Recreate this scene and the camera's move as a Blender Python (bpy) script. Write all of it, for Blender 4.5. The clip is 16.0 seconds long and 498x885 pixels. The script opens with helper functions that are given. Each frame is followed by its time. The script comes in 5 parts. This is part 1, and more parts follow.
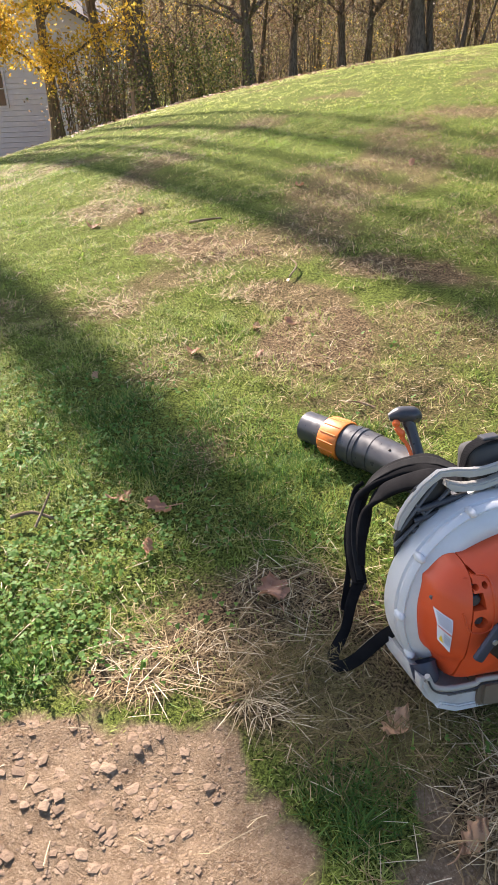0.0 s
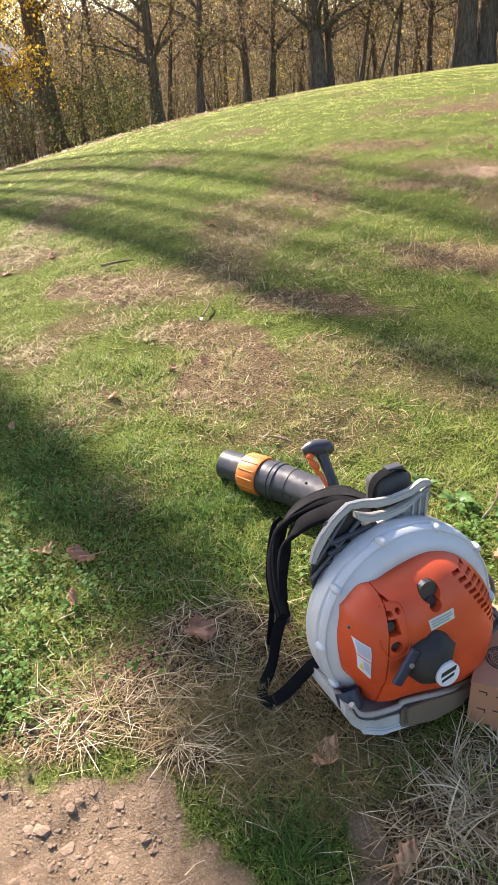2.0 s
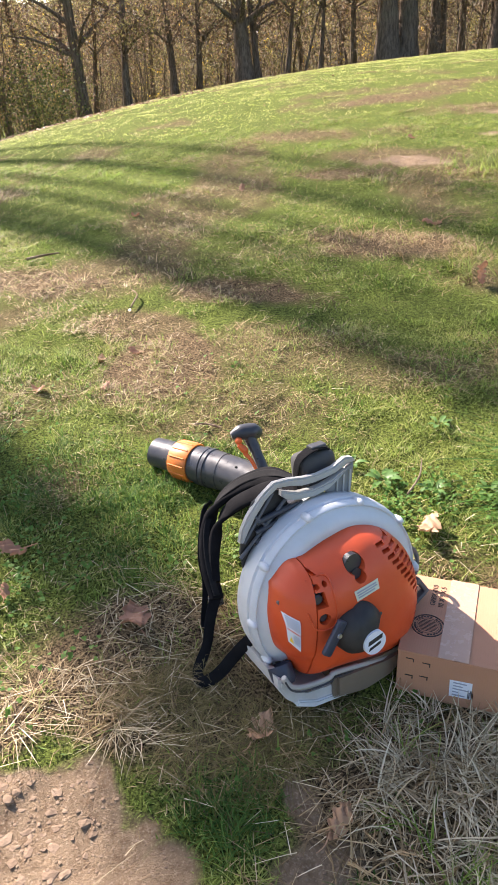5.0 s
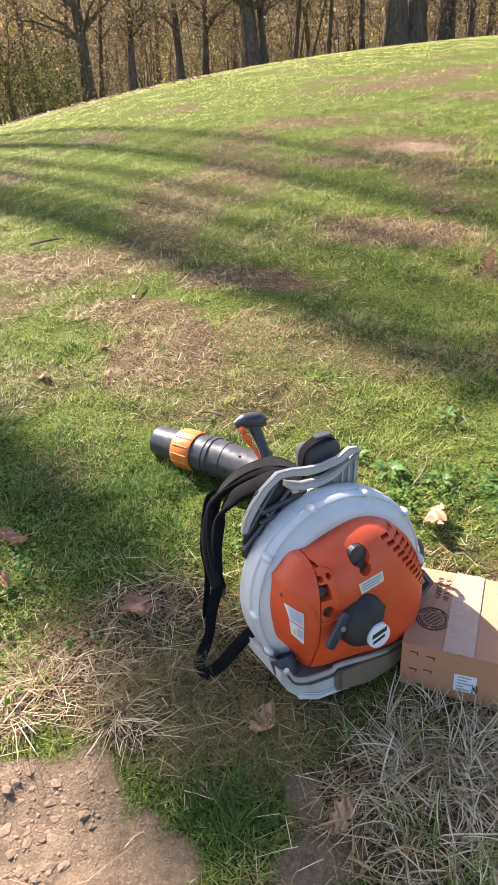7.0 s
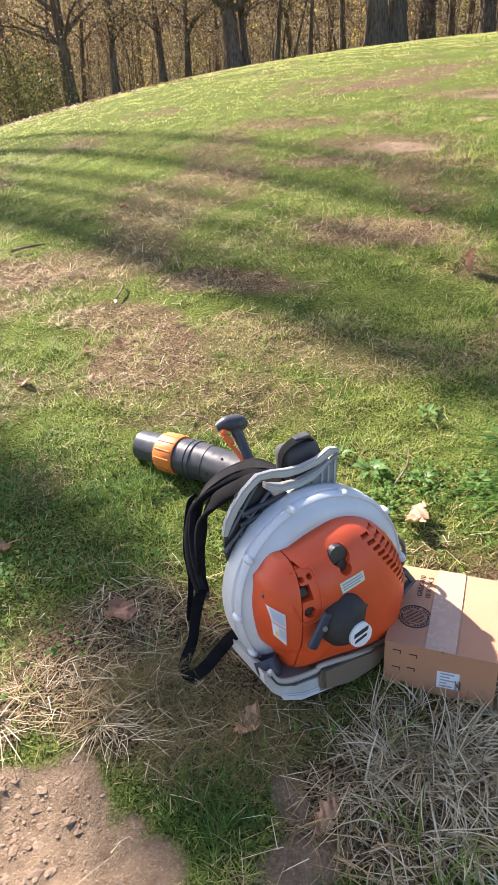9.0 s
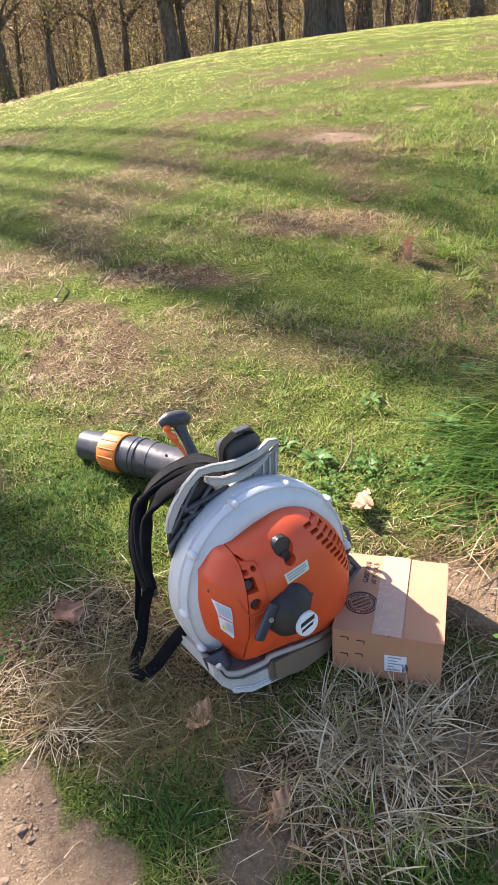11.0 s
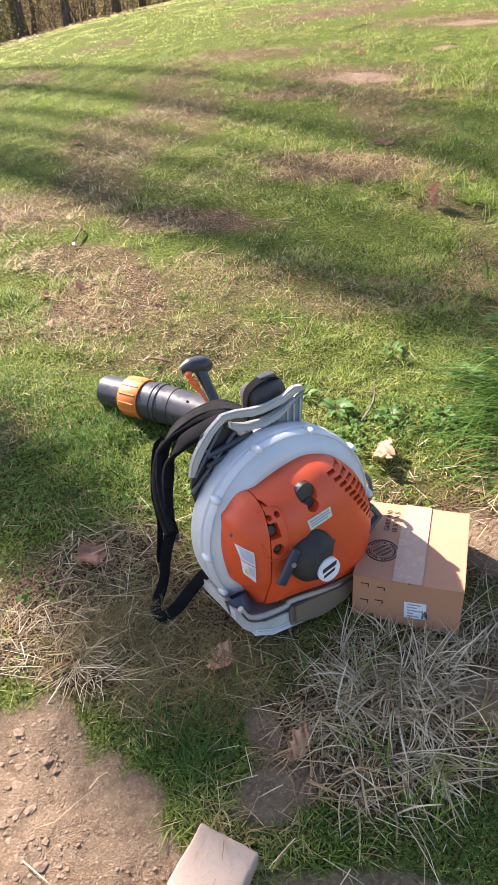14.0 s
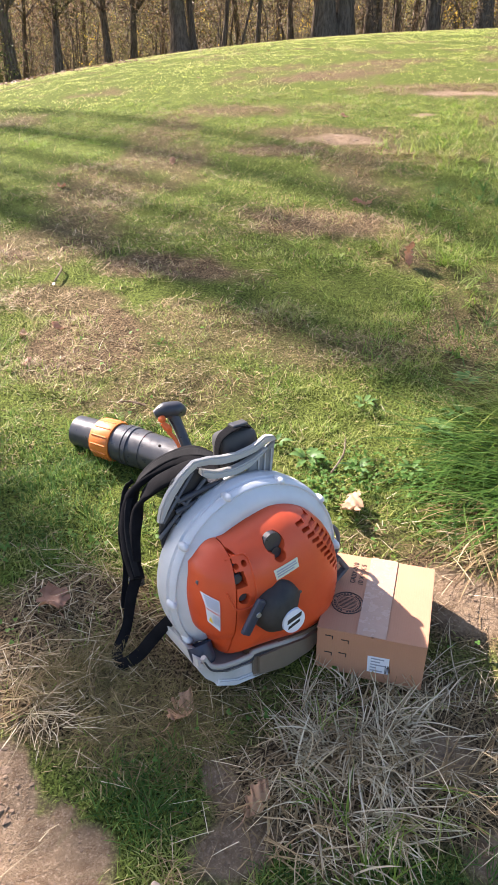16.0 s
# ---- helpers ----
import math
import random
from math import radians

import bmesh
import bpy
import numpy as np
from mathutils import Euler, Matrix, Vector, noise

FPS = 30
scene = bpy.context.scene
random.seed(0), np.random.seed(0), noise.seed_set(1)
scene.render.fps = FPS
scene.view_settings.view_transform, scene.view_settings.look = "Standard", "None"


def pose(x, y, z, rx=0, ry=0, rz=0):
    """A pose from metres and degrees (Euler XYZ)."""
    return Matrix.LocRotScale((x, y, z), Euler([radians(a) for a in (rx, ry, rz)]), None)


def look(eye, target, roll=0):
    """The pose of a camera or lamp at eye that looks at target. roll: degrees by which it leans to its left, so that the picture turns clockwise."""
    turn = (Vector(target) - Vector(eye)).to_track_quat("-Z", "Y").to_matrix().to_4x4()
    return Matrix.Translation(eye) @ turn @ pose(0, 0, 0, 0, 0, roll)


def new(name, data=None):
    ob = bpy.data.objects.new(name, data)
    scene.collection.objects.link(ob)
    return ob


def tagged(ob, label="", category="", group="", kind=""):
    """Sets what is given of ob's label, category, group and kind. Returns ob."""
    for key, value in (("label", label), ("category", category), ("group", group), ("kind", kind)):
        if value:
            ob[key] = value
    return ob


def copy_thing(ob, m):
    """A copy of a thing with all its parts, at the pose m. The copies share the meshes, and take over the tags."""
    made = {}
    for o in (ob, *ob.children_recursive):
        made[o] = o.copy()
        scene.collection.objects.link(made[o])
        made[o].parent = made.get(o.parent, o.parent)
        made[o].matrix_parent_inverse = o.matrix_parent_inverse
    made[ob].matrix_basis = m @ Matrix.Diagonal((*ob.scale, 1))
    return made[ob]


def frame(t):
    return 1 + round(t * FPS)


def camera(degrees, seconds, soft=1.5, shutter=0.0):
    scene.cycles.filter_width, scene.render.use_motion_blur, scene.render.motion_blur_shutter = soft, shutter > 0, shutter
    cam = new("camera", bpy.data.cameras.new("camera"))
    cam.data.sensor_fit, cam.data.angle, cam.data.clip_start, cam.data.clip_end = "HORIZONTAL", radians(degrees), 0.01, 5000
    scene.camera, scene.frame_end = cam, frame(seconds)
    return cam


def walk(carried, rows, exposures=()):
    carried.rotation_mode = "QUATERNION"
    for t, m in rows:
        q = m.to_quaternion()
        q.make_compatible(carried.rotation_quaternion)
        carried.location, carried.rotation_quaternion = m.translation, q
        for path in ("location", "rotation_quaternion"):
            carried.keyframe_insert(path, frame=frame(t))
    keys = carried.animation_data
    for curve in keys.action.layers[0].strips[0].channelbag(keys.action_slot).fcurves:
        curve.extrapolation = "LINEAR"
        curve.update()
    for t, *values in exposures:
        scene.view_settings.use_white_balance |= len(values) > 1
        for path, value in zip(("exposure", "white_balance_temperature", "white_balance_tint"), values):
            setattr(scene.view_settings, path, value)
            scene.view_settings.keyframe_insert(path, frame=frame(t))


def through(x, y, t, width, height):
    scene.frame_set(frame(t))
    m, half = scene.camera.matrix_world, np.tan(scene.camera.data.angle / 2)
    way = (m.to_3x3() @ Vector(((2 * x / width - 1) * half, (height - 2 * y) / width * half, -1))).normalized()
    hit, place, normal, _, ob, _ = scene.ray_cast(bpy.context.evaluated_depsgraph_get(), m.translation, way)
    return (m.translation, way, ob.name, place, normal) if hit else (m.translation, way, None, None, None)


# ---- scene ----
# camera and its walk
cam = camera(37.1, 16.0, soft=0.6)
PATH = [
    (0, (0.308, 0.227, 1.244), (0.007, 1.93, 0.239), -2.1),
    (0.5, (0.32, 0.229, 1.24), (0.061, 1.93, 0.221), -1.9),
    (1, (0.331, 0.228, 1.243), (0.137, 1.93, 0.211), -2.2),
    (1.5, (0.346, 0.221, 1.258), (0.202, 1.952, 0.266), -2.7),
    (2, (0.356, 0.217, 1.288), (0.23, 1.974, 0.342), -3.2),
    (2.5, (0.365, 0.209, 1.266), (0.223, 1.953, 0.297), -3.4),
    (3, (0.362, 0.194, 1.26), (0.195, 1.915, 0.254), -3.7),
    (3.5, (0.378, 0.185, 1.248), (0.241, 1.893, 0.218), -4.5),
    (4, (0.396, 0.185, 1.255), (0.343, 1.904, 0.234), -4.6),
    (4.5, (0.402, 0.193, 1.266), (0.417, 1.934, 0.281), -3.8),
    (4.7, (0.391, 0.186, 1.275), (0.424, 1.937, 0.309), -3.1),
    (7, (0.389, 0.209, 1.264), (0.408, 1.945, 0.271), -2.6),
    (7.5, (0.394, 0.207, 1.262), (0.414, 1.941, 0.265), -2.9),
    (8, (0.404, 0.204, 1.263), (0.431, 1.935, 0.261), -3.3),
    (10.3, (0.423, 0.206, 1.272), (0.521, 1.949, 0.296), -3.4),
    (10.5, (0.427, 0.204, 1.268), (0.54, 1.945, 0.289), -3.5),
    (11, (0.45, 0.204, 1.263), (0.606, 1.923, 0.252), -4.0),
    (11.5, (0.479, 0.208, 1.256), (0.689, 1.896, 0.204), -3.8),
    (12, (0.528, 0.219, 1.246), (0.731, 1.891, 0.168), -2.7),
    (12.5, (0.543, 0.217, 1.236), (0.587, 1.9, 0.156), -4.0),
    (13, (0.544, 0.214, 1.23), (0.433, 1.886, 0.137), -7.9),
    (13.5, (0.502, 0.207, 1.247), (0.469, 1.862, 0.125), -7.3),
    (14, (0.423, 0.207, 1.251), (0.534, 1.861, 0.132), -3.8),
    (14.5, (0.382, 0.197, 1.246), (0.582, 1.831, 0.109), -2.6),
    (15, (0.366, 0.188, 1.248), (0.652, 1.805, 0.105), -1.0),
    (15.5, (0.386, 0.188, 1.261), (0.656, 1.84, 0.167), 0.5),
    (16, (0.424, 0.202, 1.263), (0.621, 1.911, 0.243), 0.0),
]
walk(cam, [(t, look(eye, target, roll)) for t, eye, target, roll in PATH], [(0.0, 1.89, 6450, 16.0), (4.5, 1.98, 6350, 16.0), (10.5, 2.01, 6250, 17.0), (16.0, 2.04, 6250, 18.0)])

# ---------------------------------------------------------------- light
SUN_AZ, SUN_EL = -42.0, 36.0      # degrees from +y towards +x, and above the horizon
world = bpy.data.worlds.new("sky")
scene.world = world
world.use_nodes = True
_sky = world.node_tree.nodes.new("ShaderNodeTexSky")
_sky.sky_type, _sky.sun_disc = "NISHITA", False
_sky.sun_elevation, _sky.sun_rotation = radians(SUN_EL), radians(SUN_AZ)
_sky.air_density, _sky.dust_density = 1.0, 1.5
world.node_tree.links.new(_sky.outputs[0], world.node_tree.nodes["Background"].inputs[0])
world.node_tree.nodes["Background"].inputs[1].default_value = 0.074
sun = new("sun", bpy.data.lights.new("sun", "SUN"))
sun.data.energy, sun.data.angle, sun.data.color = 5.0, radians(0.8), (1.0, 0.90, 0.80)
SUN_DIR = Vector((math.sin(radians(SUN_AZ)) * math.cos(radians(SUN_EL)), math.cos(radians(SUN_AZ)) * math.cos(radians(SUN_EL)), math.sin(radians(SUN_EL))))
sun.matrix_world = look((0, 0, 30), Vector((0, 0, 30)) - SUN_DIR)

# ---------------------------------------------------------------- helpers
def part(name, bm, material, parent=None, label=""):
    """One mesh object from a bmesh, under a thing or a part."""
    me = bpy.data.meshes.new(name)
    bm.normal_update()
    bm.to_mesh(me)
    bm.free()
    me.materials.append(material)
    ob = new(name, me)
    if parent:
        ob.parent = parent
    if label:
        tagged(ob, label)
    return ob


def array_mesh(name, verts, tris, material, smooth=False):
    """One mesh object from arrays of corners and triangles."""
    me = bpy.data.meshes.new(name)
    me.vertices.add(len(verts))
    me.vertices.foreach_set("co", np.asarray(verts, np.float32).ravel())
    me.loops.add(tris.size)
    me.loops.foreach_set("vertex_index", np.asarray(tris, np.int32).ravel())
    me.polygons.add(len(tris))
    me.polygons.foreach_set("loop_start", np.arange(0, tris.size, 3, dtype=np.int32))
    me.polygons.foreach_set("use_smooth", np.full(len(tris), smooth))
    me.update(calc_edges=True)
    me.materials.append(material)
    return new(name, me)


def smooth(ob, angle=40):
    ob.data.shade_smooth()
    ob.data.set_sharp_from_angle(angle=radians(angle))
    return ob


def box_bm(cx, cy, cz, sx, sy, sz, bevel=0.0, seg=2, bm=None, m=None):
    bm = bm or bmesh.new()
    vs = bmesh.ops.create_cube(bm, size=1)["verts"]
    for v in vs:
        v.co = Vector((cx + v.co.x * sx, cy + v.co.y * sy, cz + v.co.z * sz))
    if bevel:
        es = list({e for v in vs for e in v.link_edges})
        r = bmesh.ops.bevel(bm, geom=es, offset=bevel, segments=seg, affect="EDGES", profile=0.6)
        vs = list({v for f in r["faces"] for v in f.verts} | {v for v in vs if v.is_valid})
    if m:
        bmesh.ops.transform(bm, matrix=m, verts=[v for v in vs if v.is_valid])
    return bm


def lathe(profile, seg=72, closed=True, a0=0.0, a1=360.0, axis="Y"):
    """A bmesh turned from (along, radius) pairs round the local y or z axis."""
    bm = bmesh.new()
    full = abs(a1 - a0) >= 359.9
    n = seg if full else seg + 1
    rings = []
    for k in range(n):
        a = radians(a0 + (a1 - a0) * k / seg)
        c, s = math.cos(a), math.sin(a)
        rings.append([bm.verts.new((r * c, d, r * s) if axis == "Y" else (r * c, r * s, d)) for d, r in profile])
    for k in range(seg):
        p, q = rings[k], rings[(k + 1) % n]
        for i in range(len(profile) - (0 if closed else 1)):
            j = (i + 1) % len(profile)
            bm.faces.new((p[i], p[j], q[j], q[i]))
    bmesh.ops.recalc_face_normals(bm, faces=bm.faces[:])
    return bm


def spline(points, n):
    """n points along a smooth line through the given ones."""
    p = [Vector(q) for q in points]
    p = [p[0] * 2 - p[1]] + p + [p[-1] * 2 - p[-2]]
    out = []
    for k in range(n):
        f = k / (n - 1) * (len(p) - 3)
        i = min(int(f), len(p) - 4)
        t = f - i
        a, b, c, d = p[i:i + 4]
        out.append(0.5 * (2 * b + (c - a) * t + (2 * a - 5 * b + 4 * c - d) * t * t + (3 * b - a - 3 * c + d) * t ** 3))
    return out


def tube(points, radii, seg=12, n=24, bm=None, caps=True):
    """A round bar along a smooth line; radii is one number or one for each given point."""
    bm = bm or bmesh.new()
    pts = spline(points, n) if len(points) > 2 else [Vector(points[0]).lerp(Vector(points[1]), k / (n - 1)) for k in range(n)]
    rr = np.interp(np.linspace(0, 1, n), np.linspace(0, 1, len(radii)), radii) if hasattr(radii, "__len__") else [radii] * n
    side = None
    rings = []
    for k, p in enumerate(pts):
        d = (pts[min(k + 1, n - 1)] - pts[max(k - 1, 0)]).normalized()
        if side is None:
            side = d.orthogonal().normalized()
        side = (side - d * side.dot(d)).normalized()
        up = d.cross(side)
        rings.append([bm.verts.new(p + float(rr[k]) * (side * math.cos(a) + up * math.sin(a))) for a in np.linspace(0, 2 * math.pi, seg, endpoint=False)])
    for p, q in zip(rings, rings[1:]):
        for i in range(seg):
            bm.faces.new((p[i], p[(i + 1) % seg], q[(i + 1) % seg], q[i]))
    if caps:
        bm.faces.new(rings[0][::-1])
        bm.faces.new(rings[-1])
    return bm


def ribbon(points, widths, thick, across, n=40, bm=None):
    """A flat strap along a smooth line; across gives the strap's width direction at each given point."""
    bm = bm or bmesh.new()
    pts = spline(points, n)
    acr = spline(across, n)
    ww = np.interp(np.linspace(0, 1, n), np.linspace(0, 1, len(widths)), widths)
    rings = []
    for k, p in enumerate(pts):
        d = (pts[min(k + 1, n - 1)] - pts[max(k - 1, 0)]).normalized()
        a = (acr[k] - d * acr[k].dot(d)).normalized()
        u = d.cross(a)
        w, h = float(ww[k]) / 2, thick / 2
        rings.append([bm.verts.new(p + a * x + u * y) for x, y in ((-w, -h * .5), (-w * .8, -h), (w * .8, -h), (w, -h * .5), (w, h * .5), (w * .8, h), (-w * .8, h), (-w, h * .5))])
    for p, q in zip(rings, rings[1:]):
        for i in range(8):
            bm.faces.new((p[i], p[(i + 1) % 8], q[(i + 1) % 8], q[i]))
    bm.faces.new(rings[0][::-1])
    bm.faces.new(rings[-1])
    bmesh.ops.recalc_face_normals(bm, faces=bm.faces[:])
    return bm


def slab(outline, y0, y1, bevel=0.0, bm=None):
    """A plate from an outline of (x, z), between two depths y."""
    bm = bm or bmesh.new()
    a = [bm.verts.new((x, y0, z)) for x, z in outline]
    b = [bm.verts.new((x, y1, z)) for x, z in outline]
    n = len(outline)
    fs = [bm.faces.new(a), bm.faces.new(b[::-1])]
    for i in range(n):
        fs.append(bm.faces.new((a[i], b[i], b[(i + 1) % n], a[(i + 1) % n])))
    bmesh.ops.recalc_face_normals(bm, faces=fs)
    if bevel:
        bmesh.ops.bevel(bm, geom=[e for f in fs[:2] for e in f.edges], offset=bevel, segments=2, affect="EDGES")
    return bm


_tab = np.random.RandomState(7).rand(256, 256)


def value_noise(x, y, scale, octaves=3):
    """Smooth random values, about 0 to 1, for arrays of places."""
    out, amp, tot = 0.0, 1.0, 0.0
    x, y = np.asarray(x, float) / scale, np.asarray(y, float) / scale
    for _ in range(octaves):
        i, j = np.floor(x).astype(int), np.floor(y).astype(int)
        f, g = x - i, y - j
        f, g = f * f * (3 - 2 * f), g * g * (3 - 2 * g)
        i0, i1, j0, j1 = i % 256, (i + 1) % 256, j % 256, (j + 1) % 256
        v = (_tab[i0, j0] * (1 - f) + _tab[i1, j0] * f) * (1 - g) + (_tab[i0, j1] * (1 - f) + _tab[i1, j1] * f) * g
        out, tot, amp = out + v * amp, tot + amp, amp * 0.5
        x, y = x * 2.03 + 17.3, y * 2.03 + 9.1
    return out / tot


# ---------------------------------------------------------------- materials
class Mat:
    """A node material with short ways to add the usual nodes."""

    def __init__(self, name, rough=0.6, metal=0.0, spec=0.5):
        self.m = bpy.data.materials.new(name)
        self.m.use_nodes = True
        self.nt = self.m.node_tree
        self.b = self.nt.nodes["Principled BSDF"]
        self.put("Roughness", rough)
        self.put("Metallic", metal)
        self.put("Specular IOR Level", spec)
        self.co = self.nt.nodes.new("ShaderNodeTexCoord").outputs["Object"]

    def put(self, key, value):
        if isinstance(value, bpy.types.NodeSocket):
            self.nt.links.new(value, self.b.inputs[key])
        else:
            self.b.inputs[key].default_value = (*value, 1) if isinstance(value, tuple) and len(value) == 3 else value

    def node(self, kind, ins=(), operation="", data_type="", blend_type="", bands_direction="", attribute_name=""):
        n = self.nt.nodes.new(kind)
        if operation:
            n.operation = operation
        if data_type:
            n.data_type = data_type
        if blend_type:
            n.blend_type = blend_type
        if bands_direction:
            n.bands_direction = bands_direction
        if attribute_name:
            n.attribute_name = attribute_name
        for k, v in dict(ins).items():
            if isinstance(v, bpy.types.NodeSocket):
                self.nt.links.new(v, n.inputs[k])
            else:
                n.inputs[k].default_value = v
        return n

    def noise(self, scale, detail=4, rough=0.55, co=None):
        return self.node("ShaderNodeTexNoise", {"Vector": co or self.co, "Scale": scale, "Detail": detail, "Roughness": rough}).outputs["Fac"]

    def ramp(self, fac, stops):
        n = self.node("ShaderNodeValToRGB", {"Fac": fac})
        e = n.color_ramp.elements
        while len(e) < len(stops):
            e.new(0.5)
        for el, (p, c) in zip(e, stops):
            el.position = p
            el.color = (c, c, c, 1) if isinstance(c, (int, float)) else (*c, 1)
        return n.outputs["Color"]

    def mix(self, fac, a, b, blend="MIX"):
        n = self.node("ShaderNodeMix", data_type="RGBA", blend_type=blend)
        for i, v in ((0, fac), (6, a), (7, b)):
            if isinstance(v, bpy.types.NodeSocket):
                self.nt.links.new(v, n.inputs[i])
            else:
                n.inputs[i].default_value = (*v, 1) if isinstance(v, tuple) else v
        return n.outputs[2]

    def bump(self, height, strength=0.3, dist=0.01):
        n = self.node("ShaderNodeBump", {"Height": height, "Strength": strength, "Distance": dist})
        self.put("Normal", n.outputs[0])

    def attr(self, name):
        return self.node("ShaderNodeAttribute", attribute_name=name).outputs["Fac"]

    def island(self):
        return self.node("ShaderNodeNewGeometry").outputs["Random Per Island"]

    def who(self):
        return self.node("ShaderNodeObjectInfo").outputs["Random"]

    def leafy(self, colour, through=0.4):
        """Let light through, as thin leaves do."""
        t = self.node("ShaderNodeBsdfTranslucent", {"Color": colour})
        mx = self.node("ShaderNodeMixShader", {0: through, 1: self.b.outputs[0], 2: t.outputs[0]})
        self.nt.links.new(mx.outputs[0], self.nt.nodes["Material Output"].inputs[0])


def plastic(name, colour, rough=0.45, worn=0.25, grain=900, dirt=(0.16, 0.13, 0.09)):
    """Moulded plastic with a fine grain, faint scuffs and some dust."""
    k = Mat(name, rough)
    scuff = k.ramp(k.noise(28, 6, 0.7), [(0.5, 0.0), (0.8, 1.0)])
    dust = k.ramp(k.noise(9, 5, 0.65), [(0.45, 0.0), (0.75, 1.0)])
    c = k.mix(k.node("ShaderNodeMath", {0: scuff, 1: worn * 0.35}, operation="MULTIPLY").outputs[0], colour, tuple(min(1, v * 1.35 + 0.03) for v in colour))
    c = k.mix(k.node("ShaderNodeMath", {0: dust, 1: worn * 0.6}, operation="MULTIPLY").outputs[0], c, dirt)
    k.put("Base Color", c)
    k.put("Roughness", k.ramp(k.noise(40, 4), [(0.3, rough - 0.08), (0.7, min(1, rough + 0.15))]))
    k.bump(k.noise(grain, 2), 0.06, 0.001)
    return k.m


ORANGE = plastic("orange_plastic", (0.66, 0.080, 0.017), 0.42, 0.16)
RED_ORANGE = plastic("bright_orange_plastic", (0.90, 0.16, 0.03), 0.4, 0.1)
AMBER = plastic("amber_plastic", (0.64, 0.17, 0.02), 0.42, 0.3)
WHITE_P = plastic("pale_grey_plastic", (0.61, 0.62, 0.62), 0.4, 0.26)
GREY_P = plastic("warm_grey_plastic", (0.42, 0.40, 0.36), 0.5, 0.4)
TANK = plastic("dirty_clear_plastic", (0.19, 0.145, 0.10), 0.4, 0.9)
NEAR_BLACK_P = plastic("near_black_plastic", (0.020, 0.018, 0.017), 0.6, 0.35)
STAY_P = plastic("shaded_grey_plastic", (0.24, 0.235, 0.22), 0.5, 0.5)
BASE_P = plastic("dusty_base_plastic", (0.52, 0.51, 0.49), 0.5, 0.6)
DARK_P = plastic("dark_plastic", (0.042, 0.042, 0.047), 0.32, 0.4)
MID_P = plastic("slate_plastic", (0.085, 0.088, 0.095), 0.5, 0.4)
BLUE_P = plastic("blue_black_plastic", (0.03, 0.036, 0.06), 0.4, 0.2)
STEEL = plastic("zinc_screw", (0.6, 0.6, 0.6), 0.35, 0.2)
STEEL.node_tree.nodes["Principled BSDF"].inputs["Metallic"].default_value = 0.9
INK = plastic("dark_ink", (0.03, 0.025, 0.02), 0.7, 0.0)
GREYINK = plastic("grey_ink", (0.32, 0.33, 0.38), 0.7, 0.0)
LABEL_W = plastic("white_label", (0.75, 0.76, 0.80), 0.45, 0.12)
LABEL_C = plastic("cream_label", (0.62, 0.63, 0.50), 0.45, 0.12)
YELLOW = plastic("yellow_label", (0.85, 0.6, 0.05), 0.45, 0.05)

k = Mat("black_webbing", 1.0, spec=0.06)
_w = k.node("ShaderNodeTexWave", {"Vector": k.co, "Scale": 220.0, "Distortion": 1.0}).outputs["Fac"]
k.put("Base Color", k.mix(k.noise(30, 4), (0.006, 0.006, 0.007), (0.020, 0.019, 0.019)))
k.bump(_w, 0.25, 0.002)
WEBBING = k.m

k = Mat("dark_webbing", 0.95, spec=0.1)
k.put("Base Color", k.mix(k.noise(40, 4), (0.010, 0.010, 0.011), (0.028, 0.027, 0.026)))
k.bump(k.noise(500, 2), 0.3, 0.002)
DARK_WEB = k.m

k = Mat("foam_pad", 0.8, spec=0.3)
k.put("Base Color", k.mix(k.noise(14, 5), (0.035, 0.035, 0.037), (0.10, 0.095, 0.085)))
k.bump(k.noise(300, 3), 0.2, 0.003)
FOAM = k.m

k = Mat("corrugated_card", 0.85, spec=0.25)
_flute = k.node("ShaderNodeTexWave", {"Vector": k.co, "Scale": 62.0, "Distortion": 0.6, "Detail": 1.0}, bands_direction="X").outputs["Fac"]
_fib = k.noise(420, 4)
c = k.mix(k.noise(11, 5, 0.6), (0.42, 0.205, 0.115), (0.51, 0.265, 0.158))
c = k.mix(k.node("ShaderNodeMath", {0: _flute, 1: 0.10}, operation="MULTIPLY").outputs[0], c, (0.36, 0.21, 0.11))
c = k.mix(k.ramp(_fib, [(0.55, 0.0), (0.8, 0.35)]), c, (0.28, 0.17, 0.09))
k.put("Base Color", c)
k.bump(k.mix(0.5, _flute, _fib), 0.12, 0.002)
CARD = k.m

k = Mat("packing_tape", 0.16, spec=0.6)
k.put("Base Color", k.mix(k.noise(35, 4), (0.45, 0.27, 0.165), (0.52, 0.335, 0.225)))
k.put("Roughness", k.ramp(k.noise(60, 3), [(0.3, 0.14), (0.7, 0.34)]))
k.bump(k.noise(50, 3), 0.25, 0.004)
TAPE = k.m

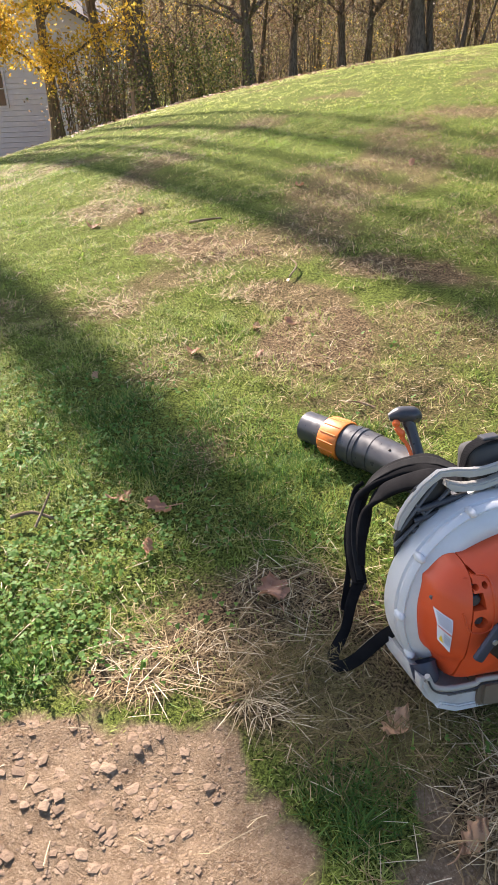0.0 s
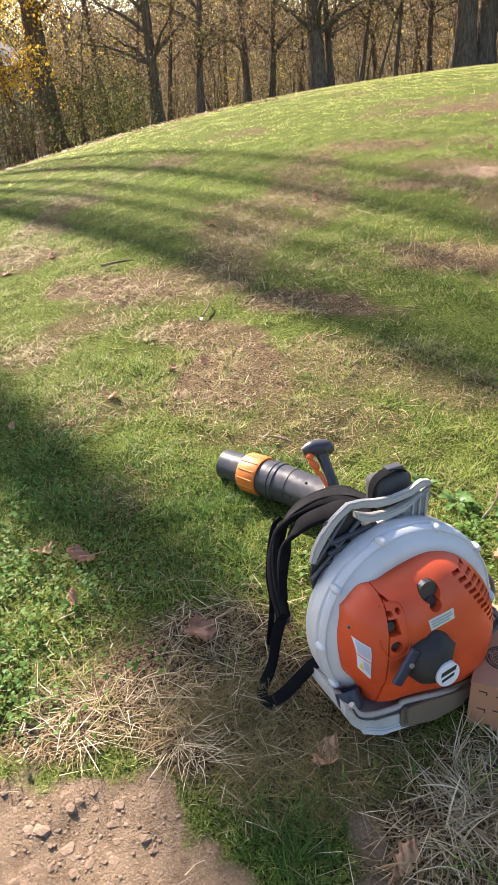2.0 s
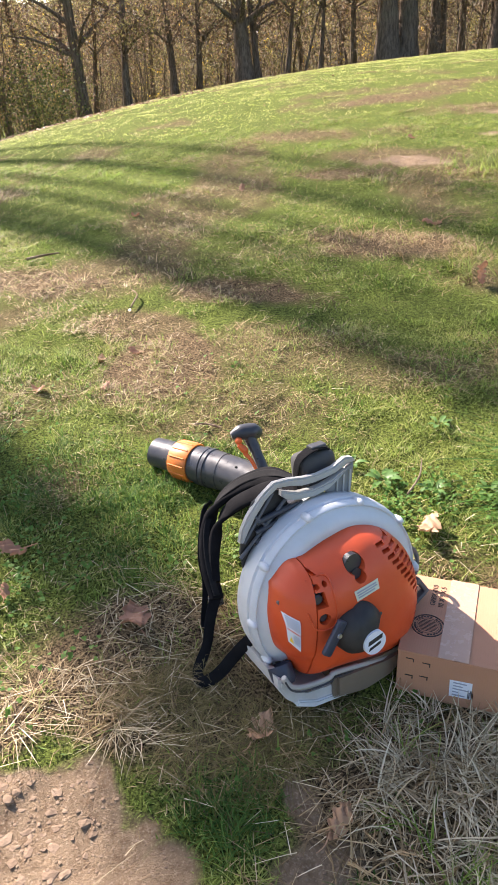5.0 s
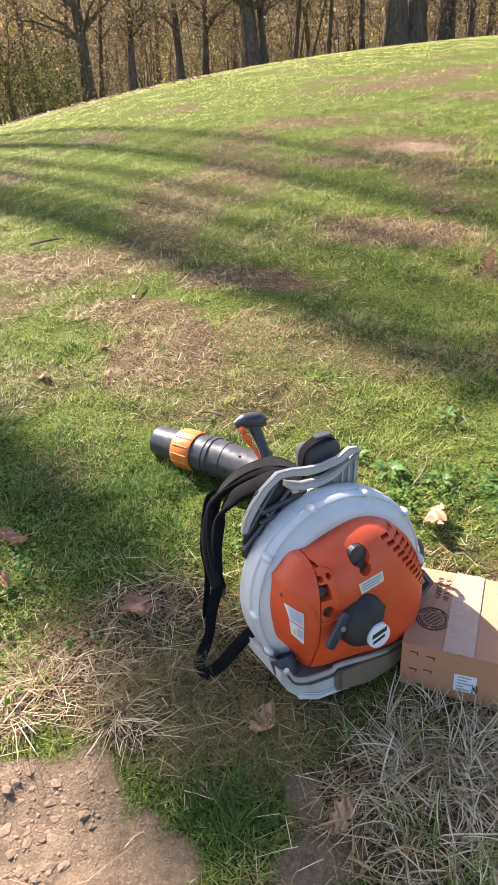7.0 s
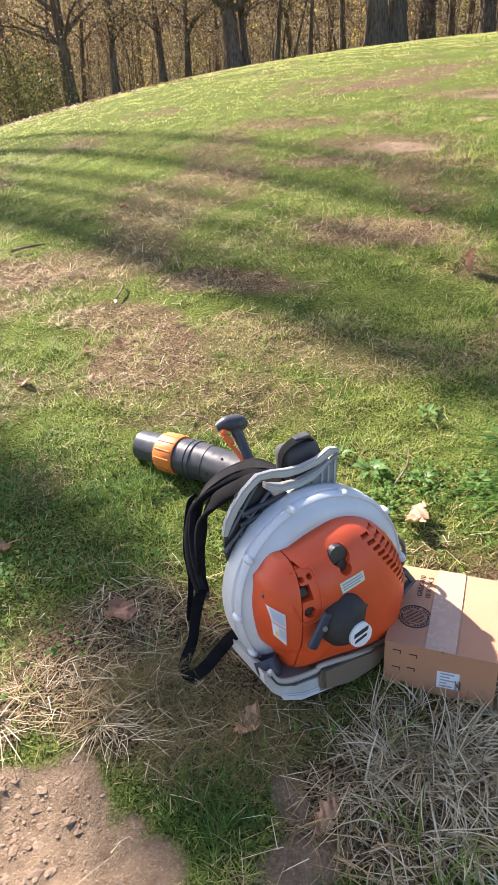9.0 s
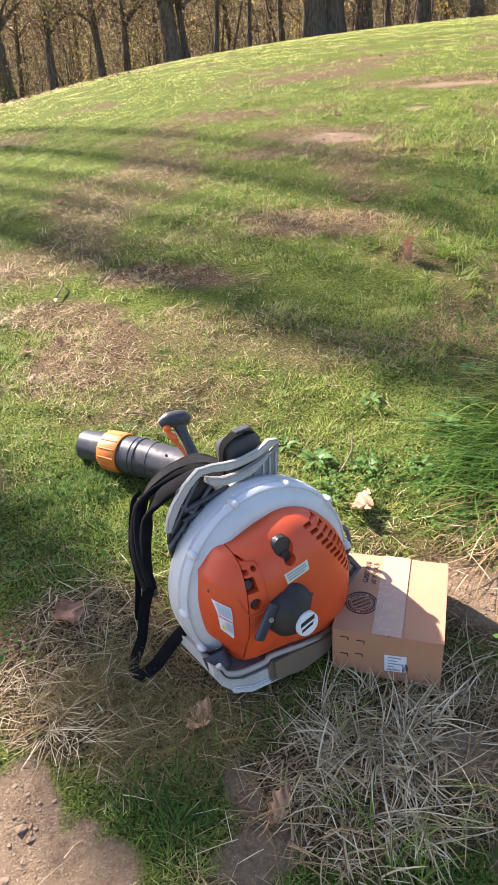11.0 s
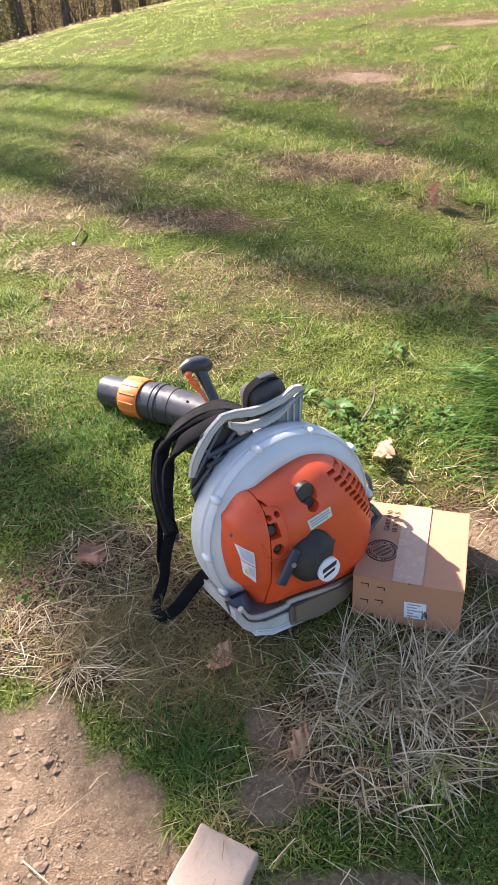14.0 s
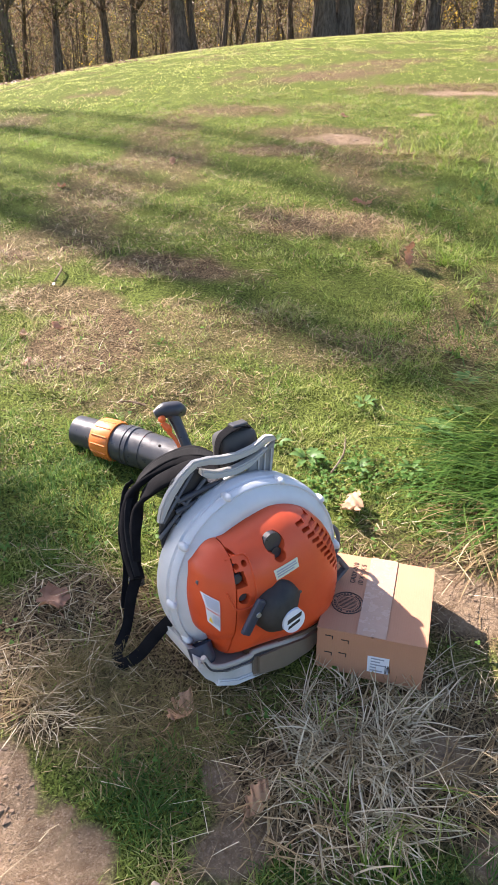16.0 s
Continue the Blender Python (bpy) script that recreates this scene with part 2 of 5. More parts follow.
# soil, thatch and lawn under the blades: how bare and how dry is carried by the ground's own sheet
k = Mat("soil_and_thatch", 1.0, spec=0.05)
bare, dry = k.attr("bare"), k.attr("dry")
soil = k.mix(k.noise(3.5, 6), (0.205, 0.142, 0.088), (0.335, 0.24, 0.153))
soil = k.mix(k.ramp(k.noise(26, 7, 0.75), [(0.45, 0.0), (0.62, 0.75)]), soil, (0.17, 0.11, 0.066))
soil = k.mix(k.ramp(k.noise(150, 3, 0.7), [(0.52, 0.0), (0.68, 0.65)]), soil, (0.44, 0.33, 0.23))
thatch = k.mix(k.ramp(k.noise(160, 6, 0.75), [(0.42, 0.0), (0.60, 1.0)]), (0.030, 0.020, 0.012), (0.29, 0.205, 0.11))
turf = k.mix(k.ramp(k.noise(150, 6, 0.75), [(0.40, 0.0), (0.60, 1.0)]), (0.018, 0.025, 0.007), (0.20, 0.24, 0.05))
c = k.mix(k.ramp(dry, [(0.25, 0.0), (0.75, 1.0)]), turf, thatch)
c = k.mix(k.ramp(bare, [(0.35, 0.0), (0.62, 1.0)]), c, soil)
k.put("Base Color", c)
k.bump(k.mix(0.5, k.noise(60, 6, 0.7), k.noise(260, 4, 0.7)), 0.9, 0.022)
SOIL = k.m


def blade_mat(name, stops, patch, through=0.45, rough=0.55, fade=None):
    """Grass: each blade its own shade, and slow changes over the lawn."""
    k = Mat(name, rough, spec=0.25)
    c = k.ramp(k.island(), stops)
    c = k.mix(k.ramp(k.noise(0.9, 3), [(0.42, 0.0), (0.62, 0.55)]), c, patch)
    if fade:
        c = k.mix(k.ramp(k.noise(3.4, 5, 0.7), [(0.44, 0.0), (0.64, 0.8)]), c, fade)
    k.put("Base Color", c)
    k.leafy(c, through)
    return k.m


GREEN = blade_mat("green_blades", [(0.0, (0.045, 0.09, 0.013)), (0.3, (0.14, 0.245, 0.032)), (0.65, (0.28, 0.37, 0.06)), (0.88, (0.44, 0.46, 0.14)), (1.0, (0.62, 0.57, 0.28))], (0.22, 0.33, 0.04), 0.42, fade=(0.38, 0.39, 0.115))
LUSH = blade_mat("lush_blades", [(0.0, (0.03, 0.075, 0.014)), (0.6, (0.09, 0.19, 0.03)), (1.0, (0.21, 0.32, 0.07))], (0.08, 0.16, 0.03))
# hill blades: a brighter copy of the green, the sun's glare put into the colour
MEADOW = blade_mat("sun_tinted_blades", [(0.0, (0.15, 0.20, 0.02)), (0.4, (0.42, 0.49, 0.085)), (0.75, (0.60, 0.60, 0.18)), (1.0, (0.74, 0.69, 0.34))], (0.44, 0.54, 0.09), 0.5, fade=(0.66, 0.61, 0.26))
STRAW = blade_mat("dry_blades", [(0.0, (0.06, 0.037, 0.02)), (0.4, (0.28, 0.185, 0.085)), (0.75, (0.48, 0.35, 0.18)), (1.0, (0.66, 0.53, 0.31))], (0.40, 0.28, 0.14), 0.25)
PALE_STRAW = blade_mat("bleached_blades", [(0.0, (0.13, 0.09, 0.05)), (0.3, (0.40, 0.32, 0.20)), (0.65, (0.68, 0.56, 0.36)), (1.0, (0.86, 0.76, 0.55))], (0.60, 0.49, 0.29), 0.2)
TANGLE = blade_mat("olive_runners", [(0.0, (0.07, 0.05, 0.02)), (0.5, (0.22, 0.17, 0.06)), (1.0, (0.40, 0.32, 0.12))], (0.20, 0.17, 0.06), 0.25)
CLOVER = blade_mat("clover_leaves", [(0.0, (0.07, 0.16, 0.03)), (0.6, (0.12, 0.25, 0.045)), (1.0, (0.20, 0.33, 0.07))], (0.15, 0.25, 0.05), 0.5, 0.6)
WEED = blade_mat("weed_leaves", [(0.0, (0.08, 0.17, 0.04)), (1.0, (0.19, 0.30, 0.09))], (0.13, 0.22, 0.06), 0.35, 0.45)


def leaf_mat(name, stops, through=0.45):
    k = Mat(name, 0.55, spec=0.3)
    c = k.ramp(k.island(), stops)
    k.put("Base Color", c)
    k.leafy(c, through)
    return k.m


YELLOW_LEAF = leaf_mat("yellow_leaves", [(0.0, (0.30, 0.20, 0.03)), (0.4, (0.64, 0.40, 0.04)), (0.8, (0.80, 0.55, 0.10)), (1.0, (0.40, 0.34, 0.06))], 0.5)
OLIVE_LEAF = leaf_mat("olive_leaves", [(0.0, (0.10, 0.085, 0.04)), (0.45, (0.19, 0.16, 0.066)), (0.8, (0.25, 0.205, 0.085)), (1.0, (0.33, 0.27, 0.10))], 0.42)
BROWN_LEAF = leaf_mat("brown_leaves", [(0.0, (0.115, 0.077, 0.05)), (0.6, (0.24, 0.16, 0.095)), (0.9, (0.29, 0.20, 0.11)), (1.0, (0.34, 0.24, 0.12))], 0.4)
BUSH_LEAF = leaf_mat("bush_leaves", [(0.0, (0.05, 0.07, 0.02)), (0.6, (0.12, 0.14, 0.04)), (1.0, (0.30, 0.25, 0.07))], 0.4)
LITTER = leaf_mat("leaf_litter", [(0.0, (0.10, 0.052, 0.025)), (0.6, (0.24, 0.125, 0.055)), (1.0, (0.36, 0.21, 0.10))], 0.15)

k = Mat("fallen_leaf", 0.6, spec=0.35)
c = k.mix(k.noise(22, 5), (0.30, 0.135, 0.075), (0.47, 0.25, 0.15))
c = k.mix(k.node("ShaderNodeMath", {0: k.who(), 1: 0.5}, operation="MULTIPLY").outputs[0], c, (0.50, 0.33, 0.18))
c = k.mix(k.ramp(k.noise(70, 4), [(0.58, 0.0), (0.72, 0.7)]), c, (0.16, 0.08, 0.05))
k.put("Base Color", c)
k.bump(k.noise(60, 4), 0.4, 0.004)
k.leafy(c, 0.15)
DEADLEAF = k.m


def bark_mat(name, a, b):
    k = Mat(name, 0.95, spec=0.15)
    st = k.node("ShaderNodeMapping", {"Vector": k.co, "Scale": (7.0, 7.0, 1.3)}).outputs[0]
    f = k.noise(3.0, 7, 0.7, st)
    c = k.mix(k.ramp(f, [(0.4, 0.0), (0.62, 1.0)]), a, b)
    c = k.mix(k.ramp(k.noise(1.6, 4), [(0.52, 0.0), (0.7, 0.4)]), c, (0.12, 0.13, 0.07))
    k.put("Base Color", c)
    k.bump(f, 0.9, 0.05)
    return k.m


BARK = bark_mat("grey_brown_bark", (0.085, 0.064, 0.047), (0.20, 0.155, 0.11))
DARKBARK = bark_mat("dark_bark", (0.10, 0.074, 0.053), (0.22, 0.167, 0.12))
TWIG = bark_mat("twig_bark", (0.20, 0.13, 0.08), (0.38, 0.29, 0.2))

k = Mat("concrete_paver", 0.9, spec=0.2)
c = k.mix(k.noise(12, 6, 0.7), (0.36, 0.27, 0.20), (0.50, 0.39, 0.30))
c = k.mix(k.ramp(k.noise(130, 4, 0.7), [(0.56, 0.0), (0.7, 0.5)]), c, (0.28, 0.22, 0.17))
k.put("Base Color", c)
k.bump(k.noise(170, 5, 0.7), 0.45, 0.004)
PAVER = k.m

k = Mat("pebble", 0.9, spec=0.2)
c = k.ramp(k.island(), [(0.0, (0.15, 0.102, 0.068)), (0.5, (0.205, 0.142, 0.094)), (1.0, (0.26, 0.185, 0.125))])
k.put("Base Color", k.mix(k.ramp(k.noise(60, 5, 0.7), [(0.42, 0.0), (0.66, 0.7)]), c, (0.24, 0.165, 0.105)))
k.bump(k.noise(140, 4), 0.6, 0.005)
PEBBLE = k.m

k = Mat("house_siding", 0.6)
k.put("Base Color", k.mix(k.noise(2, 5), (0.50, 0.48, 0.49), (0.61, 0.585, 0.58)))
k.bump(k.noise(40, 3), 0.1, 0.01)
SIDING = k.m
k = Mat("roof_shingle", 0.9)
k.put("Base Color", k.mix(k.noise(9, 5), (0.05, 0.045, 0.045), (0.12, 0.105, 0.10)))
k.bump(k.noise(30, 4), 0.5, 0.02)
SHINGLE = k.m
k = Mat("window_glass", 0.05, spec=0.6)
k.put("Base Color", k.mix(k.noise(1.5, 2), (0.012, 0.013, 0.015), (0.03, 0.03, 0.032)))
GLASS = k.m
k = Mat("weathered_post", 0.9)
k.put("Base Color", k.mix(k.noise(12, 5), (0.28, 0.15, 0.08), (0.42, 0.26, 0.15)))
POST = k.m

# the wood that closes the view, far behind the trunks
k = Mat("far_wood", 1.0, spec=0.0)
_m = k.node("ShaderNodeMapping", {"Vector": k.co, "Scale": (1.0, 1.0, 0.35)}).outputs[0]
_t = k.ramp(k.noise(1.3, 6, 0.75, _m), [(0.35, (0.07, 0.055, 0.035)), (0.5, (0.16, 0.125, 0.07)), (0.62, (0.25, 0.19, 0.09)), (0.75, (0.38, 0.28, 0.12))])
c = k.mix(k.ramp(k.noise(5.0, 5, 0.8), [(0.45, 0.0), (0.62, 0.85)]), _t, (0.09, 0.072, 0.048))
k.put("Base Color", c)
k.bump(k.noise(3.0, 5, 0.8), 1.0, 0.6)
FARWOOD = k.m

# ---------------------------------------------------------------- the lie of the land
HILL = [-0.25641, -0.00163, 0.22159, -0.01962, 0.01811, -0.0174, 0.00427, -0.00584, 0.00365, 0.00441]


def land(x, y):
    """Height of the ground, without its small bumps: a grassy spur that falls off beyond its brow."""
    x, y = np.asarray(x, float), np.asarray(y, float)
    r = np.hypot(x, y - 0.2)
    q = np.minimum(1.0, 19.0 / np.maximum(r, 0.01))
    behind = np.clip(-(y - 0.2) / 3.0, 0, 1)
    X, Y = x * q, 0.2 + (y - 0.2) * q
    X = np.where(Y < 0.2, X * 0.4, X)
    Y = np.maximum(Y, -0.8)
    z = HILL[0] + HILL[1] * X + HILL[2] * Y + HILL[3] * X * X + HILL[4] * X * Y + HILL[5] * Y * Y
    z = z + (HILL[6] * X * X * Y + HILL[7] * X * Y * Y + HILL[8] * Y ** 3 + HILL[9] * X ** 3) / 10
    z = np.where(behind > 0, np.maximum(z, -0.9), z)
    return z - 0.10 * np.clip(r - 19, 0, 34) * np.clip((y + 10) / 10, 0, 1)


ragged_of = [None, None, None]


def ragged(x, y):
    """The uneven edge shared by all patches, worked out once for the same places."""
    if ragged_of[0] is not x or ragged_of[1] is not y:
        ragged_of[:] = [x, y, (value_noise(x + 31, y + 57, 0.12, 3) - 0.5) * 0.7]
    return ragged_of[2]


def blob(x, y, cx, cy, rx, ry=None, turn=0.0, soft=0.35):
    """1 inside an uneven patch, 0 outside."""
    ry = ry or rx
    a = radians(turn)
    u = ((x - cx) * math.cos(a) + (y - cy) * math.sin(a)) / rx
    v = (-(x - cx) * math.sin(a) + (y - cy) * math.cos(a)) / ry
    d = np.hypot(u, v) + ragged(x, y)
    return np.clip((1 + soft - d) / (2 * soft), 0, 1)


def bareness(x, y):
    edge = np.where(x < 0.04, 1.215 + 0.02 * np.sin(x * 9), 1.215 - (x - 0.04) * 1.15)
    d = edge - y + (value_noise(x, y, 0.10, 4) - 0.5) * 0.20
    b = np.clip(d / 0.12 + 0.5, 0, 1) * np.where(y > -2.5, 1, 0)
    for p in ((1.10, 1.47, 0.15, 0.10, -20), (1.30, 1.42, 0.12, 0.08, 0), (1.54, 5.0, 0.28, 0.10, -20), (2.75, 6.25, 0.45, 0.13, -10), (3.9, 7.3, 0.5, 0.15, 0),
              (0.47, 1.10, 0.03, 0.06, 20), 
              (0.92, 1.10, 0.07, 0.05, 0), (0.62, 0.78, 0.22, 0.06, -8), (1.0, 0.92, 0.10, 0.05, 10), (0.45, 1.24, 0.05, 0.02, 0), (2.2, 5.6, 0.15, 0.06, -15), (0.22, 1.0, 0.07, 0.05, -40), (0.47, 0.97, 0.09, 0.05, 10)):
        b = np.maximum(b, blob(x, y, *p, soft=0.6) * 0.85)
    return b


def dryness(x, y):
    n = value_noise(x + 5, y + 3, 0.55, 4)
    s = np.clip((n - 0.53) * 2.8 + 0.13, 0, 0.65)
    for p, w in (((0.70, 1.07, 0.27, 0.20, 0), 1.0), ((0.22, 1.40, 0.42, 0.22, -10), 1.0), ((0.13, 2.68, 0.24, 0.30, 10), 0.85), ((1.15, 3.65, 0.42, 0.2, -15), 0.8),
                 ((-0.41, 3.55, 0.35, 0.15, -25), 0.65), ((0.90, 1.12, 0.36, 0.20, -10), 0.95), ((0.4, 2.35, 0.35, 0.2, 0), 0.6), ((0.6, 2.75, 0.4, 0.2, -20), 0.6), ((1.2, 1.5, 0.35, 0.2, 0), 0.8),
                 ((-1.2, 4.3, 0.3, 0.18, -20), 0.6), ((1.55, 5.1, 0.6, 0.25, -20), 0.7), ((2.8, 6.4, 0.9, 0.3, -10), 0.7), ((-0.2, 1.33, 0.20, 0.10, 0), 1.0), ((0.45, 3.25, 0.35, 0.13, -20), 0.8), ((1.11, 4.84, 0.3, 0.15, -15), 0.8), ((0.96, 6.0, 0.5, 0.25, -10), 0.7), ((1.9, 7.3, 0.8, 0.3, 15), 0.75), ((1.5, 8.0, 0.6, 0.3, 10), 0.6), ((2.6, 8.0, 0.7, 0.3, 10), 0.75),
                 ((-0.5, 3.6, 0.4, 0.2, -20), 0.8), ((0.0, 3.05, 0.3, 0.14, -15), 0.7), ((0.95, 2.55, 0.45, 0.16, -10), 0.55), ((-0.35, 2.55, 0.25, 0.16, 20), 0.5)):
        s = np.maximum(s, blob(x, y, *p) * w)
    for p in ((0.17, 1.97, 0.27, 0.24, 0), (0.34, 1.08, 0.095, 0.085, 0), (0.58, 0.90, 0.05, 0.05, 0), (0.80, 0.86, 0.13, 0.08, 0), (1.2, 1.95, 0.35, 0.25, 0), (0.8, 1.85, 0.22, 0.15, 0), (-0.55, 1.7, 0.40, 0.42, 0), (-0.5, 1.32, 0.2, 0.10, 0)):
        s = s * (1 - blob(x, y, *p))
    return s


def bumps(x, y):
    b = (value_noise(x, y, 0.22, 3) - 0.5) * 0.030 + (value_noise(x + 9, y, 0.05, 2) - 0.5) * 0.014 + (value_noise(x + 3, y + 8, 0.11, 2) - 0.5) * 0.012
    return b * np.clip(1.2 - np.hypot(x, y) / 40, 0.2, 1)


def height(x, y):
    return land(x, y) + bumps(x, y)


def graded(lo, hi, c, fine, grow):
    """Places along a line: fine round c, coarser away from it."""
    out = [c]
    for sgn, end in ((1, hi), (-1, lo)):
        p, st, run = c, fine, []
        while (end - p) * sgn > 0:
            p += st * sgn
            run.append(p)
            if abs(p - c) > 1.6:
                st *= grow
        out = out + run if sgn > 0 else run[::-1] + out
    return np.array(out)


gx, gy = graded(-420, 420, 0.35, 0.02, 1.045), graded(-300, 460, 1.6, 0.02, 1.045)
GX, GY = np.meshgrid(gx, gy, indexing="ij")
GZ = height(GX, GY)
nx, ny = GX.shape
idx = np.arange(nx * ny).reshape(nx, ny)
q = np.stack([idx[:-1, :-1], idx[1:, :-1], idx[1:, 1:], idx[:-1, 1:]], -1).reshape(-1, 4)
ground = array_mesh("ground", np.stack([GX, GY, GZ], -1).reshape(-1, 3), np.concatenate([q[:, [0, 1, 2]], q[:, [0, 2, 3]]]), SOIL, True)
for name, f in (("bare", bareness), ("dry", dryness)):
    ground.data.attributes.new(name, "FLOAT", "POINT").data.foreach_set("value", f(GX, GY).ravel().astype(np.float32))
tagged(ground, "sloping lawn soil with bare dirt and dry thatch", "ground", kind="structure")

# ---------------------------------------------------------------- backpack leaf blower
BLOWER = pose(0.544, 1.40, -0.008, 0, 0, 26) @ pose(0, 0, 0, -8)
TO_BLOWER = BLOWER.inverted()
CX, CZ = 0.05, 0.215          # axis of the fan housing


def world_pts(pts):
    """World places in the blower's own axes."""
    return [TO_BLOWER @ Vector(p) for p in pts]


OUTLINE = [(-0.116, 0.312), (-0.078, 0.348), (-0.035, 0.353), (0.030, 0.368), (0.085, 0.375), (0.145, 0.352), (0.192, 0.305), (0.218, 0.240), (0.220, 0.170),
           (0.200, 0.104), (0.155, 0.068), (0.090, 0.066), (0.020, 0.078), (-0.030, 0.085), (-0.078, 0.090), (-0.092, 0.100), (-0.104, 0.138), (-0.126, 0.172), (-0.131, 0.245)]


def cover_depth(x, z):
    """Depth of the cover's skin at a place on its face: a shallow dome with a steep rim."""
    a = math.atan2(z - CZ, x - CX)
    r = math.hypot(x - CX, z - CZ)
    best = 0.17
    n = len(OUTLINE)
    for i in range(n):
        (x0, z0), (x1, z1) = OUTLINE[i], OUTLINE[(i + 1) % n]
        dx, dz, ex, ez = math.cos(a), math.sin(a), x1 - x0, z1 - z0
        den = dx * ez - dz * ex
        if abs(den) < 1e-9:
            continue
        t = ((x0 - CX) * ez - (z0 - CZ) * ex) / den
        u = ((x0 - CX) * dz - (z0 - CZ) * dx) / den
        if t > 0 and -1e-6 <= u <= 1 + 1e-6:
            best = t
    f = min(1.0, r / best)
    return -0.046 - 0.095 * max(0.0, 1 - f ** 3.6) ** 0.5


def dome():
    """The whole cover as one closed solid, before it is cut into its two shells."""
    bm = bmesh.new()
    smooth_out = spline([(x, 0, z) for x, z in OUTLINE + OUTLINE[:1]], 97)[:-1]
    rings = []
    steps = [0.0, 0.18, 0.36, 0.52, 0.66, 0.77, 0.86, 0.92, 0.96, 0.985, 1.0]
    for f in steps[1:]:
        ring = []
        for p in smooth_out:
            x, z = CX + (p.x - CX) * f, CZ + (p.z - CZ) * f
            y = -0.046 - 0.095 * max(0.0, 1 - f ** 3.6) ** 0.5
            ring.append(bm.verts.new((x, y, z)))
        rings.append(ring)
    rings.append([bm.verts.new((v.co.x, -0.030, v.co.z)) for v in rings[-1]])
    n = len(smooth_out)
    mid, back = bm.verts.new((CX, -0.141, CZ)), bm.verts.new((CX, -0.030, CZ))
    for i in range(n):
        j = (i + 1) % n
        bm.faces.new((mid, rings[0][i], rings[0][j]))
        bm.faces.new((back, rings[-1][j], rings[-1][i]))
        for p, q in zip(rings, rings[1:]):
            bm.faces.new((p[i], q[i], q[j], p[j]))
    bmesh.ops.recalc_face_normals(bm, faces=bm.faces[:])
    return bm


def half(bm, x, keep_left):
    geom = bm.verts[:] + bm.edges[:] + bm.faces[:]
    r = bmesh.ops.bisect_plane(bm, geom=geom, plane_co=(x, 0, 0.215), plane_no=(1, 0, -0.10), clear_outer=keep_left, clear_inner=not keep_left)
    bmesh.ops.holes_fill(bm, edges=[g for g in r["geom_cut"] if isinstance(g, bmesh.types.BMEdge)])
    bmesh.ops.recalc_face_normals(bm, faces=bm.faces[:])
    return bm


def cut_away(ob, cutter_bm):
    """Take a solid out of a mesh, for good."""
    me = bpy.data.meshes.new("cutter")
    bmesh.ops.recalc_face_normals(cutter_bm, faces=cutter_bm.faces[:])
    cutter_bm.to_mesh(me)
    cutter_bm.free()
    tool = new("cutter", me)
    mod = ob.modifiers.new("cut", "BOOLEAN")
    mod.operation, mod.solver, mod.use_self, mod.object = "DIFFERENCE", "EXACT", True, tool
    mesh = bpy.data.meshes.new_from_object(ob.evaluated_get(bpy.context.evaluated_depsgraph_get()))
    ob.modifiers.remove(mod)
    old = ob.data
    ob.data = mesh
    bpy.data.objects.remove(tool)
    bpy.data.meshes.remove(me)
    bpy.data.meshes.remove(old)
    return ob


def disc_bm(x, z, r, y0, y1, bm=None, seg=24, sx=1.0):
    return slab([(x + r * sx * math.cos(a), z + r * math.sin(a)) for a in np.linspace(0, 2 * math.pi, seg, endpoint=False)], y0, y1, bm=bm)


def on_cover(outline_fn, nu, nv, lift):
    """A thin sheet laid on the cover; outline_fn gives (x, z) for u, v from 0 to 1."""
    bm = bmesh.new()
    g = [[None] * (nv + 1) for _ in range(nu + 1)]
    for i in range(nu + 1):
        for j in range(nv + 1):
            x, z = outline_fn(i / nu, j / nv)
            g[i][j] = bm.verts.new((x, cover_depth(x, z) - lift, z))
    for i in range(nu):
        for j in range(nv):
            bm.faces.new((g[i][j], g[i + 1][j], g[i + 1][j + 1], g[i][j + 1]))
    r = bmesh.ops.extrude_face_region(bm, geom=bm.faces[:])
    for v in [e for e in r["geom"] if isinstance(e, bmesh.types.BMVert)]:
        v.co.y -= 0.0006
    bmesh.ops.recalc_face_normals(bm, faces=bm.faces[:])
    return bm


def quad_fn(a, b, c, d):
    """Corners top left, top right, bottom right, bottom left."""
    return lambda u, v: tuple((a[i] * (1 - u) + b[i] * u) * (1 - v) + (d[i] * (1 - u) + c[i] * u) * v for i in (0, 1))


def inner(fn, u0, u1, v0, v1):
    return lambda u, v: fn(u0 + (u1 - u0) * u, v0 + (v1 - v0) * v)


